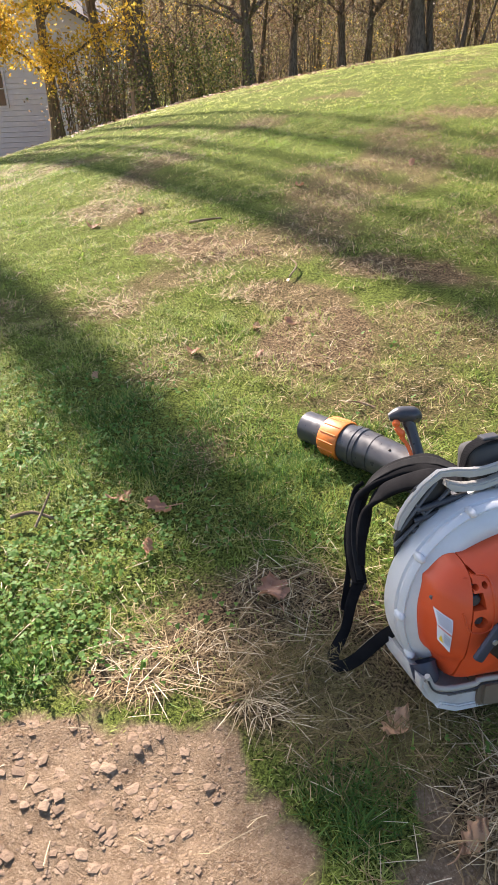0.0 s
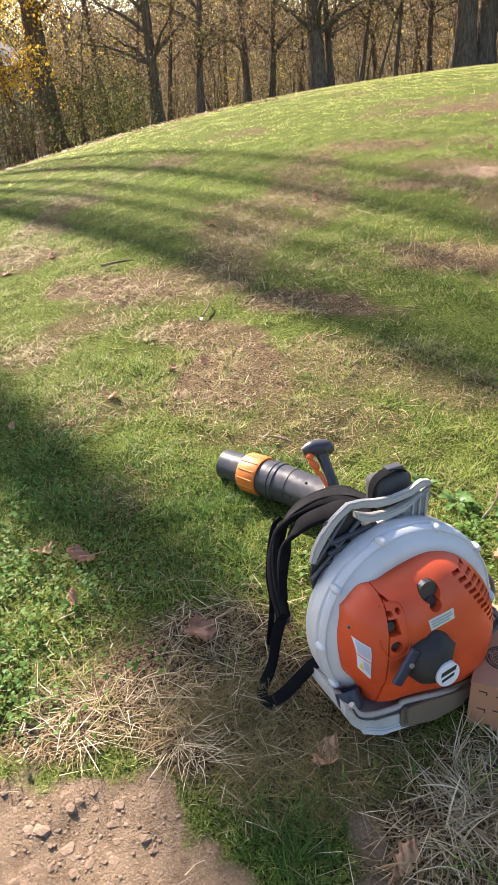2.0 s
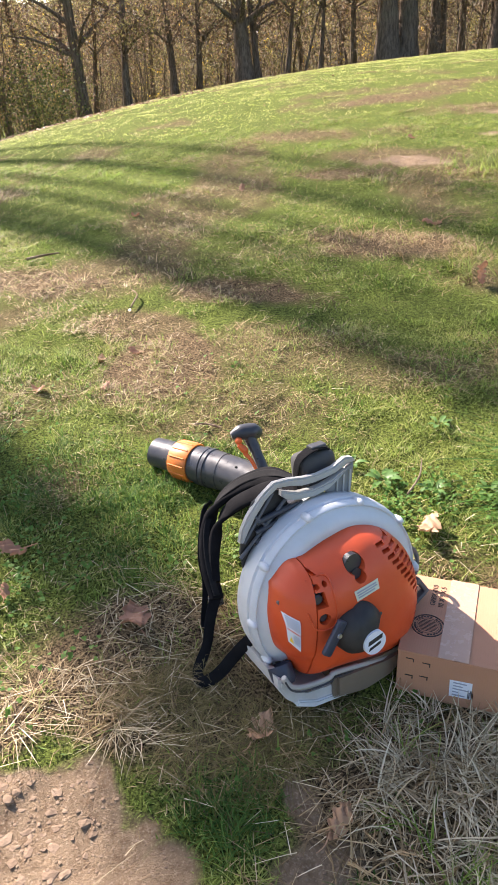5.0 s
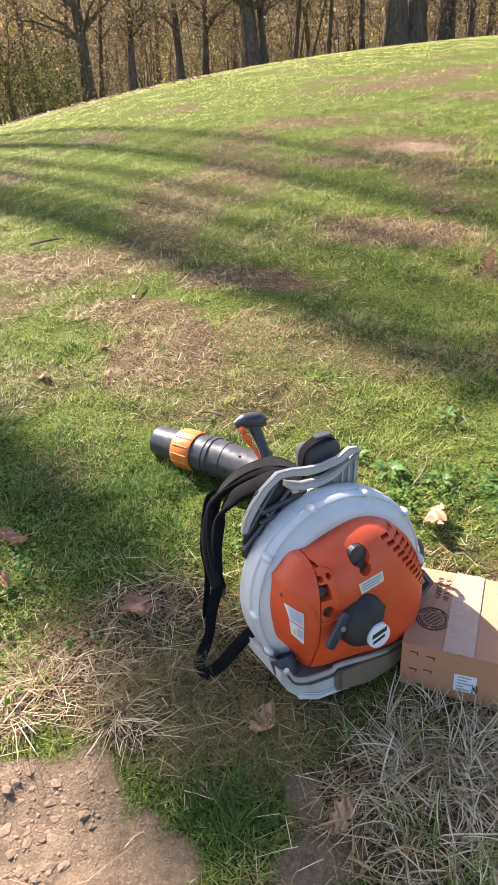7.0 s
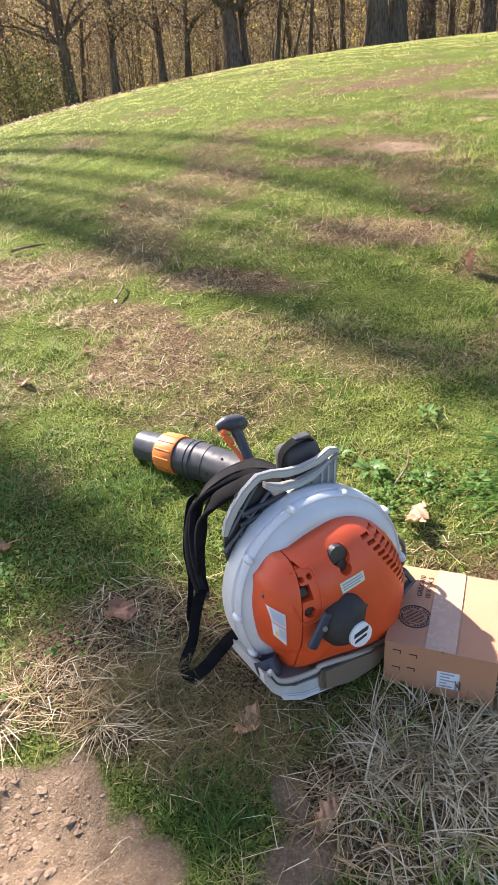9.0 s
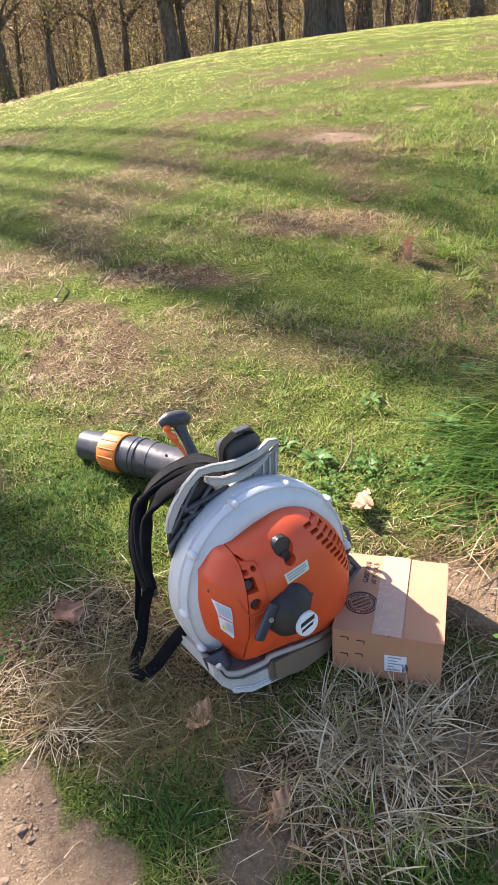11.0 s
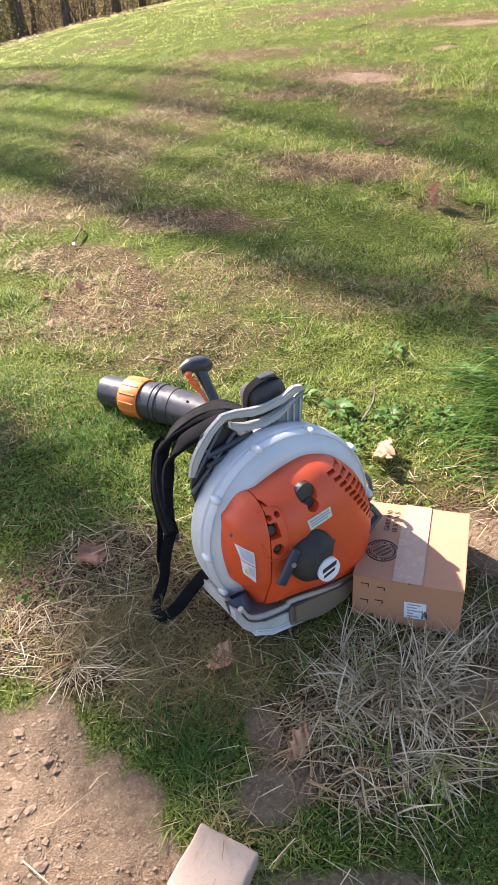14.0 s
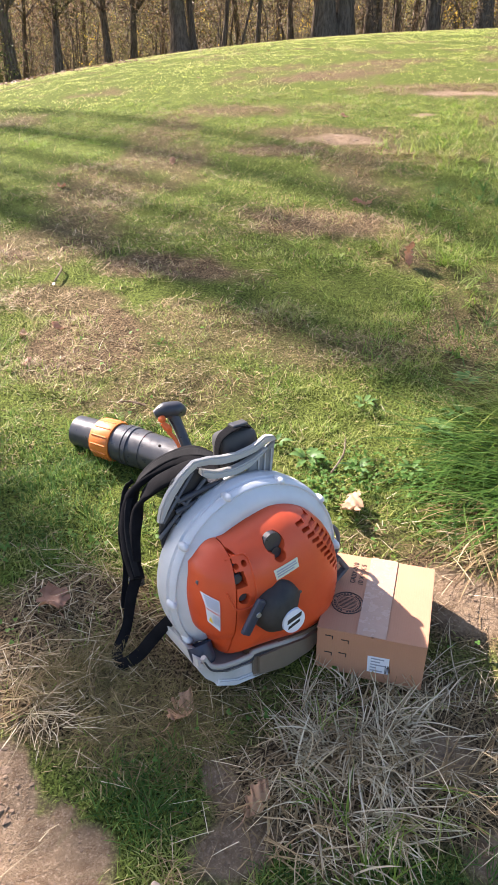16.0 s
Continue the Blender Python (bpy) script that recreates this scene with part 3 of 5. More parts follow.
def leaf_blower():
    th = tagged(new("leaf_blower"), "orange and pale grey backpack leaf blower standing on dry grass", "leaf blower")
    # fan housing: a deep pale ring with a rolled edge
    ring = [(0.052, 0.150), (0.052, 0.200), (0.046, 0.208), (0.020, 0.2110), (-0.002, 0.2110), (-0.005, 0.2065), (-0.011, 0.2065), (-0.014, 0.2095), (-0.026, 0.2055), (-0.0285, 0.2025), (-0.0255, 0.1990), (-0.0280, 0.1955), (-0.038, 0.187), (-0.045, 0.176), (-0.047, 0.164), (-0.042, 0.150), (0.0, 0.148)]
    bm = lathe(ring, 96, a0=-32, a1=212)
    bmesh.ops.holes_fill(bm, edges=[e for e in bm.edges if e.is_boundary])
    bmesh.ops.translate(bm, verts=bm.verts[:], vec=(CX, 0, CZ))
    housing = smooth(part("fan_housing", bm, WHITE_P, th, "pale bluish grey plastic fan housing ring"), 50)
    for a in (-4, 34, 70, 106, 143, 179, 207):
        big = 1.25 if a == -4 else 1.0
        m = Matrix.Translation((CX, 0, CZ)) @ Matrix.Rotation(radians(-a), 4, "Y") @ Matrix.Translation((0.2065, -0.018, 0))
        bm = bmesh.new()
        bmesh.ops.create_uvsphere(bm, u_segments=14, v_segments=8, radius=0.0095 * big)
        for v in bm.verts:
            v.co.y *= 1.9
        bmesh.ops.transform(bm, matrix=m, verts=bm.verts[:])
        smooth(part("screw_boss", bm, WHITE_P, housing), 80)
    # back of the housing, closed
    bm = lathe([(0.056, 0.0), (0.056, 0.19), (0.085, 0.17), (0.09, 0.0)], 64, closed=False)
    bmesh.ops.translate(bm, verts=bm.verts[:], vec=(CX, 0, CZ))
    smooth(part("fan_back", bm, MID_P, th), 50)
    bm = lathe([(-0.034, 0.0), (-0.034, 0.152)], 64, closed=False)
    bmesh.ops.translate(bm, verts=bm.verts[:], vec=(CX, 0, CZ))
    part("inner_wall", bm, DARK_P, th)
    # orange shells
    left = smooth(part("filter_cover", half(dome(), -0.0715, True), ORANGE, th, "orange plastic air filter cover"), 35)
    right = part("engine_cover", half(dome(), -0.0690, False), ORANGE, th, "orange plastic engine cover with cooling slots")
    cut = bmesh.new()
    disc_bm(0.036, 0.336, 0.021, -0.2, -0.100, cut)
    disc_bm(0.040, 0.311, 0.013, -0.2, -0.100, cut)
    disc_bm(-0.055, 0.3175, 0.0058, -0.2, -0.098, cut, 14)
    disc_bm(-0.038, 0.3195, 0.0058, -0.2, -0.098, cut, 14)
    disc_bm(-0.051, 0.250, 0.0120, -0.2, -0.112, cut, 18)
    slab([(-0.070, 0.306), (-0.044, 0.308), (-0.040, 0.276), (-0.067, 0.274)], -0.2, -0.106, bm=cut)
    slab([(-0.064, 0.352), (-0.053, 0.344), (-0.044, 0.333), (-0.052, 0.334), (-0.064, 0.343)], -0.2, -0.080, bm=cut)
    for row in range(12):
        z = 0.352 - 0.0135 * row
        for col in range(3):
            x0 = 0.098 + 0.0085 * row + 0.026 * col
            if col == 2 and row < 4 or x0 > 0.196 or z < 0.205:
                continue
            w = 0.0225
            slab([(x0, z), (x0 + w, z - 0.002), (x0 + w, z - 0.0095), (x0, z - 0.0075)], -0.2, -0.034, bm=cut)
    for row in range(5):
        z = 0.172 - 0.014 * row
        slab([(0.186 - row * 0.006, z), (0.207 - row * 0.006, z - 0.004), (0.207 - row * 0.006, z - 0.010), (0.186 - row * 0.006, z - 0.006)], -0.2, -0.034, bm=cut)
    smooth(cut_away(right, cut), 35)
    part("keyhole_plug", disc_bm(0.040, 0.311, 0.0118, -0.116, -0.099, disc_bm(0.036, 0.336, 0.0195, -0.113, -0.099)), DARK_P, th, "dark grey plug in the keyhole recess")
    # added dark sheet inside the cover, standing in for the shade behind the slots
    bm = slab([(CX + (x - CX) * 0.92, CZ + (z - CZ) * 0.92) for x, z in OUTLINE], -0.056, -0.050)
    part("vent_shade_sheet", bm, DARK_P, th)
    # added dark plates that give the square cut-out and two small holes their shade
    part("recess", slab([(-0.071, 0.307), (-0.043, 0.309), (-0.039, 0.275), (-0.068, 0.273)], -0.110, -0.104, bm=disc_bm(-0.055, 0.3175, 0.0066, -0.103, -0.097, disc_bm(-0.038, 0.3195, 0.0066, -0.103, -0.097))), DARK_P, th)
    for x, z, r, y in ((-0.056, 0.290, 0.0115, -0.122), (-0.051, 0.250, 0.0098, -0.127)):
        bm = lathe([(0.0, 0.0), (0.0, r * 0.75), (0.003, r), (0.014, r), (0.014, 0.0)], 20, closed=False)
        bmesh.ops.translate(bm, verts=bm.verts[:], vec=(x, y, z))
        smooth(part("adjuster_knob", bm, DARK_P, th, "dark round adjuster knob"), 40)
    ridge = [(-0.070, 0.330), (-0.030, 0.332), (-0.026, 0.300), (-0.030, 0.236), (-0.068, 0.230), (-0.082, 0.270), (-0.070, 0.330)]
    bm = tube([(x, cover_depth(x, z) - 0.0006, z) for x, z in ridge[:6]], 0.0022, 6, 50)
    smooth(part("panel_ridge", bm, ORANGE, th, "moulded orange ridge round the knobs"), 60)
    # recoil starter with its round badge
    bm = lathe([(-0.052, 0.0), (-0.050, 0.022), (-0.044, 0.036), (-0.030, 0.046), (0.0, 0.050)], 48, closed=False)
    for v in bm.verts:
        if v.co.x > 0 and v.co.z > 0:
            s = 1 + 0.45 * (v.co.x * v.co.z) / 0.0012
            v.co.x *= min(1.28, s)
            v.co.z *= min(1.28, s)
    bmesh.ops.translate(bm, verts=bm.verts[:], vec=(0.010, -0.128, 0.206))
    starter = smooth(part("recoil_starter", bm, NEAR_BLACK_P, th, "black recoil starter housing"), 50)
    badge = part("badge", disc_bm(0.029, 0.189, 0.0260, -0.1835, -0.166, seg=40), LABEL_W, starter, "round white badge")
    for z, w, hgt, dx in ((0.196, 0.034, 0.0095, 0.0), (0.182, 0.028, 0.0065, -0.002)):
        sl = 0.004
        part("print_bar", slab([(0.029 + dx - w / 2, z - hgt / 2 - sl), (0.029 + dx + w / 2, z - hgt / 2 + sl), (0.029 + dx + w / 2 + 0.002, z + hgt / 2 + sl), (0.029 + dx - w / 2 + 0.002, z + hgt / 2 - sl)], -0.1843, -0.1830), INK, badge)
    # choke lever
    m = Matrix.Translation((-0.044, -0.158, 0.226)) @ Matrix.Rotation(radians(36), 4, "Y")
    lever = part("choke_lever", box_bm(0, 0, -0.008, 0.021, 0.012, 0.078, 0.005, 2, m=m), BLUE_P, th, "blue-black choke lever")
    bm = lathe([(0.0, 0.0), (0.0, 0.005), (0.004, 0.006)], 14, closed=False)
    bmesh.ops.translate(bm, verts=bm.verts[:], vec=(-0.040, -0.1665, 0.224))
    part("screw", bm, STEEL, lever, "bright screw head")
    # stickers
    fn = quad_fn((0.018, 0.288), (0.076, 0.297), (0.077, 0.275), (0.022, 0.265))
    st = part("sticker", on_cover(fn, 8, 3, 0.0006), LABEL_C, th, "cream sticker with small print")
    for v0, u1 in ((0.18, 0.9), (0.42, 0.93), (0.66, 0.8)):
        part("print_bar", on_cover(inner(fn, 0.08, u1, v0, v0 + 0.12), 8, 1, 0.0012), GREYINK, st)
    fn = quad_fn((-0.1200, 0.270), (-0.098, 0.255), (-0.101, 0.181), (-0.1170, 0.203))
    st = part("warning_sticker", on_cover(fn, 16, 12, 0.0036), LABEL_W, th, "white warning sticker with yellow triangle")
    for v0 in (0.05, 0.11, 0.17, 0.23, 0.29, 0.35, 0.58, 0.64, 0.70, 0.76, 0.82):
        part("print_bar", on_cover(inner(fn, 0.10 if v0 < 0.5 else 0.45, 0.92, v0, v0 + 0.028), 16, 3, 0.0046), GREYINK, st)
    part("print_bar", on_cover(inner(fn, 0.04, 0.96, 0.46, 0.50), 16, 3, 0.0046), ORANGE, st)
    part("warning_triangle", on_cover(lambda u, v: inner(fn, 0.10, 0.42, 0.72, 0.92)(0.5 + (u - 0.5) * (0.06 + 0.94 * v), v), 8, 6, 0.0048), YELLOW, st, "yellow warning triangle")
    for x, z in ((-0.118, 0.284), (0.075, 0.215)):
        bm = disc_bm(x, z, 0.0042, cover_depth(x, z) - 0.0012, cover_depth(x, z) + 0.004, seg=12)
        part("screw_hole", bm, MID_P, th)
    # base and tank
    foot = [(-0.148, 0.120), (-0.150, 0.096), (-0.136, 0.066), (-0.118, 0.046), (-0.074, 0.030), (-0.010, 0.018), (0.060, 0.014), (0.110, 0.022), (0.130, 0.044), (0.100, 0.056), (0.0, 0.056), (-0.085, 0.066), (-0.112, 0.084), (-0.132, 0.112)]
    smooth(part("base", slab(foot, -0.096, 0.075, 0.006), BASE_P, th, "pale grey plastic base with dust"), 40)
    part("base_lip", slab([(-0.116, 0.042), (-0.074, 0.020), (0.010, 0.012), (0.012, 0.026), (-0.068, 0.034), (-0.110, 0.054)], -0.102, 0.08, 0.003), WHITE_P, th)
    tank = [(-0.030, 0.022), (0.050, 0.006), (0.115, 0.016), (0.165, 0.046), (0.172, 0.080), (0.100, 0.074), (0.040, 0.080), (-0.026, 0.084)]
    smooth(part("fuel_tank", slab(tank, -0.112, -0.02, 0.010), TANK, th, "clouded plastic fuel tank stained brown"), 60)
    trim = [(-0.140, 0.136), (-0.126, 0.108), (-0.094, 0.092), (-0.034, 0.086), (-0.022, 0.092), (0.040, 0.082), (0.100, 0.070), (0.160, 0.068), (0.205, 0.102)]
    bm = tube([(x, -0.100, z - 0.008) for x, z in trim], 0.0062, 8, 40)
    smooth(part("trim", bm, GREY_P, th, "grey trim strip under the cover"), 60)
    bm = tube([(x, -0.105, z - 0.016) for x, z in trim], 0.0022, 6, 40)
    part("gasket", bm, DARK_P, th)
    bm = lathe([(-0.022, 0.0), (-0.020, 0.020), (-0.012, 0.026), (0.022, 0.026)], 32, closed=False)
    bmesh.ops.transform(bm, matrix=Matrix.Translation((-0.124, -0.064, 0.104)) @ Matrix.Rotation(radians(58), 4, "X"), verts=bm.verts[:])
    smooth(part("fuel_cap", bm, BLUE_P, th, "dark fuel cap"), 40)
    # grey buckle at the side and the loop behind it
    m = Matrix.Translation((0.222, -0.060, 0.158)) @ Matrix.Rotation(radians(58), 4, "Y") @ Matrix.Scale(1.15, 4)
    bm = box_bm(0, 0, 0.026, 0.044, 0.014, 0.010, 0.003, m=m)
    box_bm(0, 0, -0.022, 0.036, 0.014, 0.012, 0.003, bm=bm, m=m)
    box_bm(-0.018, 0, 0.002, 0.009, 0.014, 0.05, 0.003, bm=bm, m=m)
    box_bm(0.018, 0, 0.002, 0.009, 0.014, 0.05, 0.003, bm=bm, m=m)
    part("side_buckle", bm, MID_P, th, "grey plastic side buckle")
    part("buckle_strap", box_bm(0, 0.004, -0.045, 0.026, 0.006, 0.060, 0.002, m=m), WEBBING, th)
    bm = tube([(0.256, -0.01, 0.150), (0.280, -0.005, 0.175), (0.284, 0.0, 0.21), (0.266, 0.0, 0.235), (0.245, 0.01, 0.22)], 0.0052, 8, 24)
    smooth(part("cable_loop", bm, MID_P, th), 60)
    # back plate with its arched handle
    plate = [(-0.136, 0.350), (-0.118, 0.415), (-0.092, 0.452), (-0.060, 0.466), (-0.020, 0.458), (-0.012, 0.424), (0.010, 0.404), (0.070, 0.400), (0.125, 0.405), (0.130, 0.30), (0.0, 0.24), (-0.13, 0.24)]
    m = Matrix.Translation((0, 0.048, 0)) @ Matrix.Rotation(radians(2), 4, "Z")
    bm = slab(plate, 0.0, 0.007)
    bmesh.ops.transform(bm, matrix=m, verts=bm.verts[:])
    part("back_plate", bm, NEAR_BLACK_P, th, "smoky black back plate")
    top = [(-0.138, 0.376), (-0.129, 0.404), (-0.112, 0.430), (-0.080, 0.462), (-0.045, 0.484), (-0.010, 0.482), (0.023, 0.475), (0.060, 0.471), (0.100, 0.476), (0.130, 0.489), (0.150, 0.485), (0.157, 0.474)]
    under = [(0.132, 0.472), (0.106, 0.461), (0.079, 0.457), (0.050, 0.455), (0.021, 0.457), (-0.010, 0.466), (-0.038, 0.470), (-0.068, 0.451), (-0.096, 0.421), (-0.116, 0.394), (-0.128, 0.372)]
    bm = slab(top + under, 0.034, 0.050, 0.003)
    smooth(part("carry_handle", bm, GREY_P, th, "warm grey arched carrying handle"), 45)
    low_bar = [(-0.034, 0.452), (-0.018, 0.438), (0.010, 0.432), (0.046, 0.428), (0.080, 0.434), (0.106, 0.447), (0.130, 0.464), (0.120, 0.464), (0.092, 0.452), (0.064, 0.446), (0.040, 0.444), (0.006, 0.448), (-0.016, 0.456), (-0.030, 0.462)]
    bm = slab(low_bar, 0.026, 0.048, 0.003)
    smooth(part("lower_handle", bm, GREY_P, th, "warm grey lower handle bar"), 45)
    bm = slab([(0.090, 0.440), (0.112, 0.450), (0.134, 0.466), (0.155, 0.472), (0.147, 0.430), (0.138, 0.385), (0.128, 0.340), (0.080, 0.350), (0.072, 0.410)], 0.038, 0.046, 0.002)
    part("handle_stay", bm, STAY_P, th, "grey web below the handle")
    for k in range(3):
        bm = slab([(0.096 + 0.016 * k, 0.372), (0.100 + 0.016 * k, 0.372), (0.110 + 0.017 * k, 0.446 + 0.006 * k), (0.106 + 0.017 * k, 0.446 + 0.006 * k)], 0.034, 0.040)
        part("stay_rib", bm, GREY_P, th)
    for x0, z0, x1, z1 in ((-0.128, 0.372, -0.050, 0.462), (-0.140, 0.340, -0.020, 0.440), (-0.100, 0.428, -0.060, 0.380)):
        part("plate_rib", tube([(x0, 0.038, z0), (x1, 0.038, z1)], 0.004, 8, 4), MID_P, th)
    bm = bmesh.new()
    for i in range(9):
        z = 0.235 + 0.0215 * i
        tube([(-0.132 + 0.005 * i, 0.040, z), (-0.085 + 0.008 * i, 0.036, z + 0.012), (-0.030 + 0.006 * i, 0.042, z + 0.012)], 0.0068, 8, 10, bm)
    smooth(part("air_bellows", bm, DARK_P, th, "black pleated air boot"), 60)
    # padding behind
    bm = box_bm(0.086, 0.095, 0.455, 0.092, 0.056, 0.088, 0.020, 3)
    smooth(part("shoulder_pad", bm, FOAM, th, "dark grey foam back pad"), 50)
    bm = ribbon([(0.034, 0.09, 0.42), (0.036, 0.078, 0.486), (0.062, 0.08, 0.506), (0.104, 0.09, 0.506), (0.136, 0.10, 0.482), (0.148, 0.11, 0.42)], [0.03] * 6, 0.004, [(0.2, 1, 0)] * 6, 30)
    part("pad_strap", bm, WEBBING, th)
    part("pad_buckle", box_bm(0.094, 0.088, 0.511, 0.038, 0.024, 0.008, 0.003), DARK_P, th)
    # blower tube
    axis = world_pts([(0.145, 2.140, 0.182), (0.260, 2.055, 0.186), (0.348, 1.990, 0.188), (0.470, 1.888, 0.186), (0.560, 1.79, 0.175), (0.605, 1.68, 0.155), (0.61, 1.56, 0.14)])

    def turned(profile, a, b, name, material, label="", seg=48):
        """A round piece about the line from a to b."""
        d = (b - a).normalized()
        bm = lathe([(t, r) for t, r in profile], seg, closed=True)
        rot = Vector((0, 1, 0)).rotation_difference(d).to_matrix().to_4x4()
        bmesh.ops.transform(bm, matrix=Matrix.Translation(a) @ rot, verts=bm.verts[:])
        return smooth(part(name, bm, material, th, label), 40)

    n0, n1, n2, n3 = axis[0], axis[1], axis[2], axis[3]
    L1 = (n1 - n0).length
    turned([(0.0, 0.0415), (0.001, 0.0450), (0.02, 0.0450), (L1 * 0.8, 0.0468), (L1 * 0.8, 0.0398), (0.0, 0.0386)], n0, n1, "nozzle", DARK_P, "dark grey plastic blower nozzle")
    # added ink-dark disc across the bore, in place of the shade down the tube
    turned([(0.030, 0.0), (0.030, 0.0398), (0.031, 0.0398), (0.031, 0.0)], n0, n1, "bore_shade_disc", INK)
    turned([(L1 * 0.58, 0.0421), (L1 * 0.58, 0.0538), (L1 * 0.62, 0.0567), (L1 * 1.02, 0.0591), (L1 * 1.06, 0.0573), (L1 * 1.06, 0.0421)], n0, n1, "locking_collar", AMBER, "faded orange locking collar")
    d01 = (n1 - n0).normalized()
    sd = d01.orthogonal().normalized()
    ud = d01.cross(sd)
    for i in range(14):
        a = 2 * math.pi * i / 14
        o = (sd * math.cos(a) + ud * math.sin(a))
        bm = tube([n0 + d01 * L1 * 0.63 + o * 0.0566, n0 + d01 * L1 * 1.01 + o * 0.0587], 0.0024, 6, 4)
        part("collar_rib", bm, AMBER, th)
    L2 = (n2 - n1).length
    turned([(L1 * 0.0585, 0.0398), (L1 * 0.0585, 0.0532), (0.030, 0.0532), (0.032, 0.0567), (0.0491, 0.0567), (0.0515, 0.0538), (0.052, 0.0538), (0.054, 0.0573), (0.066, 0.0573), (0.068, 0.0544), (L2, 0.0544), (L2, 0.0398)], n1, n2, "tube_joint", DARK_P, "black ribbed tube joint")
    bm = tube([n2, n3, axis[4], axis[5], axis[6]], [0.0532, 0.0532, 0.0550, 0.0585, 0.0585], 32, 40)
    smooth(part("blower_tube", bm, DARK_P, th, "dark grey elbow of the blower tube"), 50)
    bm = bmesh.new()
    bmesh.ops.create_uvsphere(bm, u_segments=10, v_segments=6, radius=0.004)
    bmesh.ops.translate(bm, verts=bm.verts[:], vec=n2.lerp(n3, 0.35) + TO_BLOWER.to_3x3() @ Vector((-0.01, -0.02, 0.048)))
    part("tube_stud", bm, INK, th)
    # control grip on the tube
    g = world_pts([(0.460, 1.900, 0.215), (0.452, 1.915, 0.244), (0.438, 1.937, 0.278), (0.426, 1.955, 0.305), (0.420, 1.963, 0.322)])
    smooth(part("grip", tube(g, [0.0165, 0.015, 0.0145, 0.017, 0.020], 14, 24), DARK_P, th, "black control grip"), 60)
    gh = world_pts([(0.373, 1.950, 0.324), (0.398, 1.957, 0.330), (0.433, 1.965, 0.327), (0.450, 1.969, 0.316)])
    smooth(part("grip_head", tube(gh, [0.010, 0.021, 0.0225, 0.014], 14, 16), DARK_P, th, "rounded black grip head"), 60)
    tr = world_pts([(0.392, 1.933, 0.305), (0.406, 1.929, 0.291), (0.412, 1.927, 0.278)])
    smooth(part("trigger", tube(tr, [0.007, 0.011, 0.005], 10, 12), RED_ORANGE, th, "orange throttle trigger"), 60)
    bm = bmesh.new()
    bmesh.ops.create_uvsphere(bm, u_segments=14, v_segments=8, radius=0.0105)
    bmesh.ops.translate(bm, verts=bm.verts[:], vec=world_pts([(0.392, 1.937, 0.315)])[0])
    smooth(part("stop_switch", bm, RED_ORANGE, th, "orange stop switch"), 60)
    st = world_pts([(0.406, 1.927, 0.282), (0.424, 1.917, 0.263), (0.440, 1.897, 0.232)])
    part("grip_stripe", tube(st, [0.006, 0.0055, 0.0045], 8, 14), RED_ORANGE, th, "orange stripe on the grip")
    # harness
    pad = world_pts([(0.540, 1.660, 0.335), (0.474, 1.700, 0.341), (0.423, 1.735, 0.315), (0.374, 1.740, 0.288), (0.334, 1.720, 0.262), (0.308, 1.690, 0.232), (0.299, 1.640, 0.200), (0.304, 1.585, 0.163), (0.319, 1.530, 0.122)])
    acr = [(0, 1, 0.2)] * 4 + [(0.6, 0.8, 0)] + [(1, 0.3, 0)] * 4
    bm = ribbon(pad, [0.050, 0.050, 0.050, 0.048, 0.042, 0.036, 0.036, 0.038, 0.034], 0.017, acr, 70)
    strap = smooth(part("shoulder_strap", bm, WEBBING, th, "black padded shoulder strap"), 50)
    bm = ribbon([p + Vector((0.0, -0.003, 0.011)) for p in pad], [0.020, 0.020, 0.020, 0.020, 0.018, 0.016, 0.016, 0.016, 0.016], 0.004, acr, 70)
    part("strap_binding", bm, DARK_WEB, strap, "narrow black webbing sewn on the strap")
    second = world_pts([(0.530, 1.620, 0.340), (0.475, 1.660, 0.334), (0.418, 1.690, 0.298), (0.366, 1.690, 0.268), (0.334, 1.668, 0.238), (0.322, 1.640, 0.212), (0.316, 1.600, 0.178), (0.318, 1.560, 0.148)])
    bm = ribbon(second, [0.040, 0.042, 0.042, 0.040, 0.034, 0.030, 0.026, 0.022], 0.013, [(0, 1, 0.3)] * 4 + [(0.7, 0.7, 0)] + [(1, 0.2, 0)] * 3, 60)
    smooth(part("second_strap", bm, WEBBING, th, "second black strap folded under the first"), 50)
    web = world_pts([(0.319, 1.540, 0.128), (0.304, 1.490, 0.106), (0.292, 1.440, 0.064), (0.270, 1.392, 0.034), (0.284, 1.368, 0.026), (0.318, 1.378, 0.040), (0.350, 1.388, 0.074), (0.384, 1.396, 0.110), (0.404, 1.400, 0.122)])
    bm = ribbon(web, [0.026, 0.026, 0.024, 0.026, 0.028, 0.028, 0.028, 0.026, 0.024], 0.0034, [(1, 0.2, 0)] * 3 + [(0.8, 0, 0.5), (0.5, 0.3, 1)] + [(0, 0.4, 1)] * 4, 60)
    smooth(part("webbing", bm, WEBBING, th, "black webbing looped on the grass"), 50)
    thin = world_pts([(0.316, 1.720, 0.270), (0.296, 1.700, 0.250), (0.284, 1.620, 0.185), (0.293, 1.560, 0.140), (0.286, 1.490, 0.084), (0.297, 1.500, 0.090), (0.298, 1.530, 0.108)])
    bm = ribbon(thin, [0.014] * 7, 0.003, [(1, 0.2, 0)] * 7, 40)
    part("loose_strap", bm, WEBBING, th)
    part("ladder_buckle", box_bm(0, 0, 0, 0.036, 0.010, 0.030, 0.003, m=Matrix.Translation(world_pts([(0.316, 1.535, 0.112)])[0])), DARK_P, th)
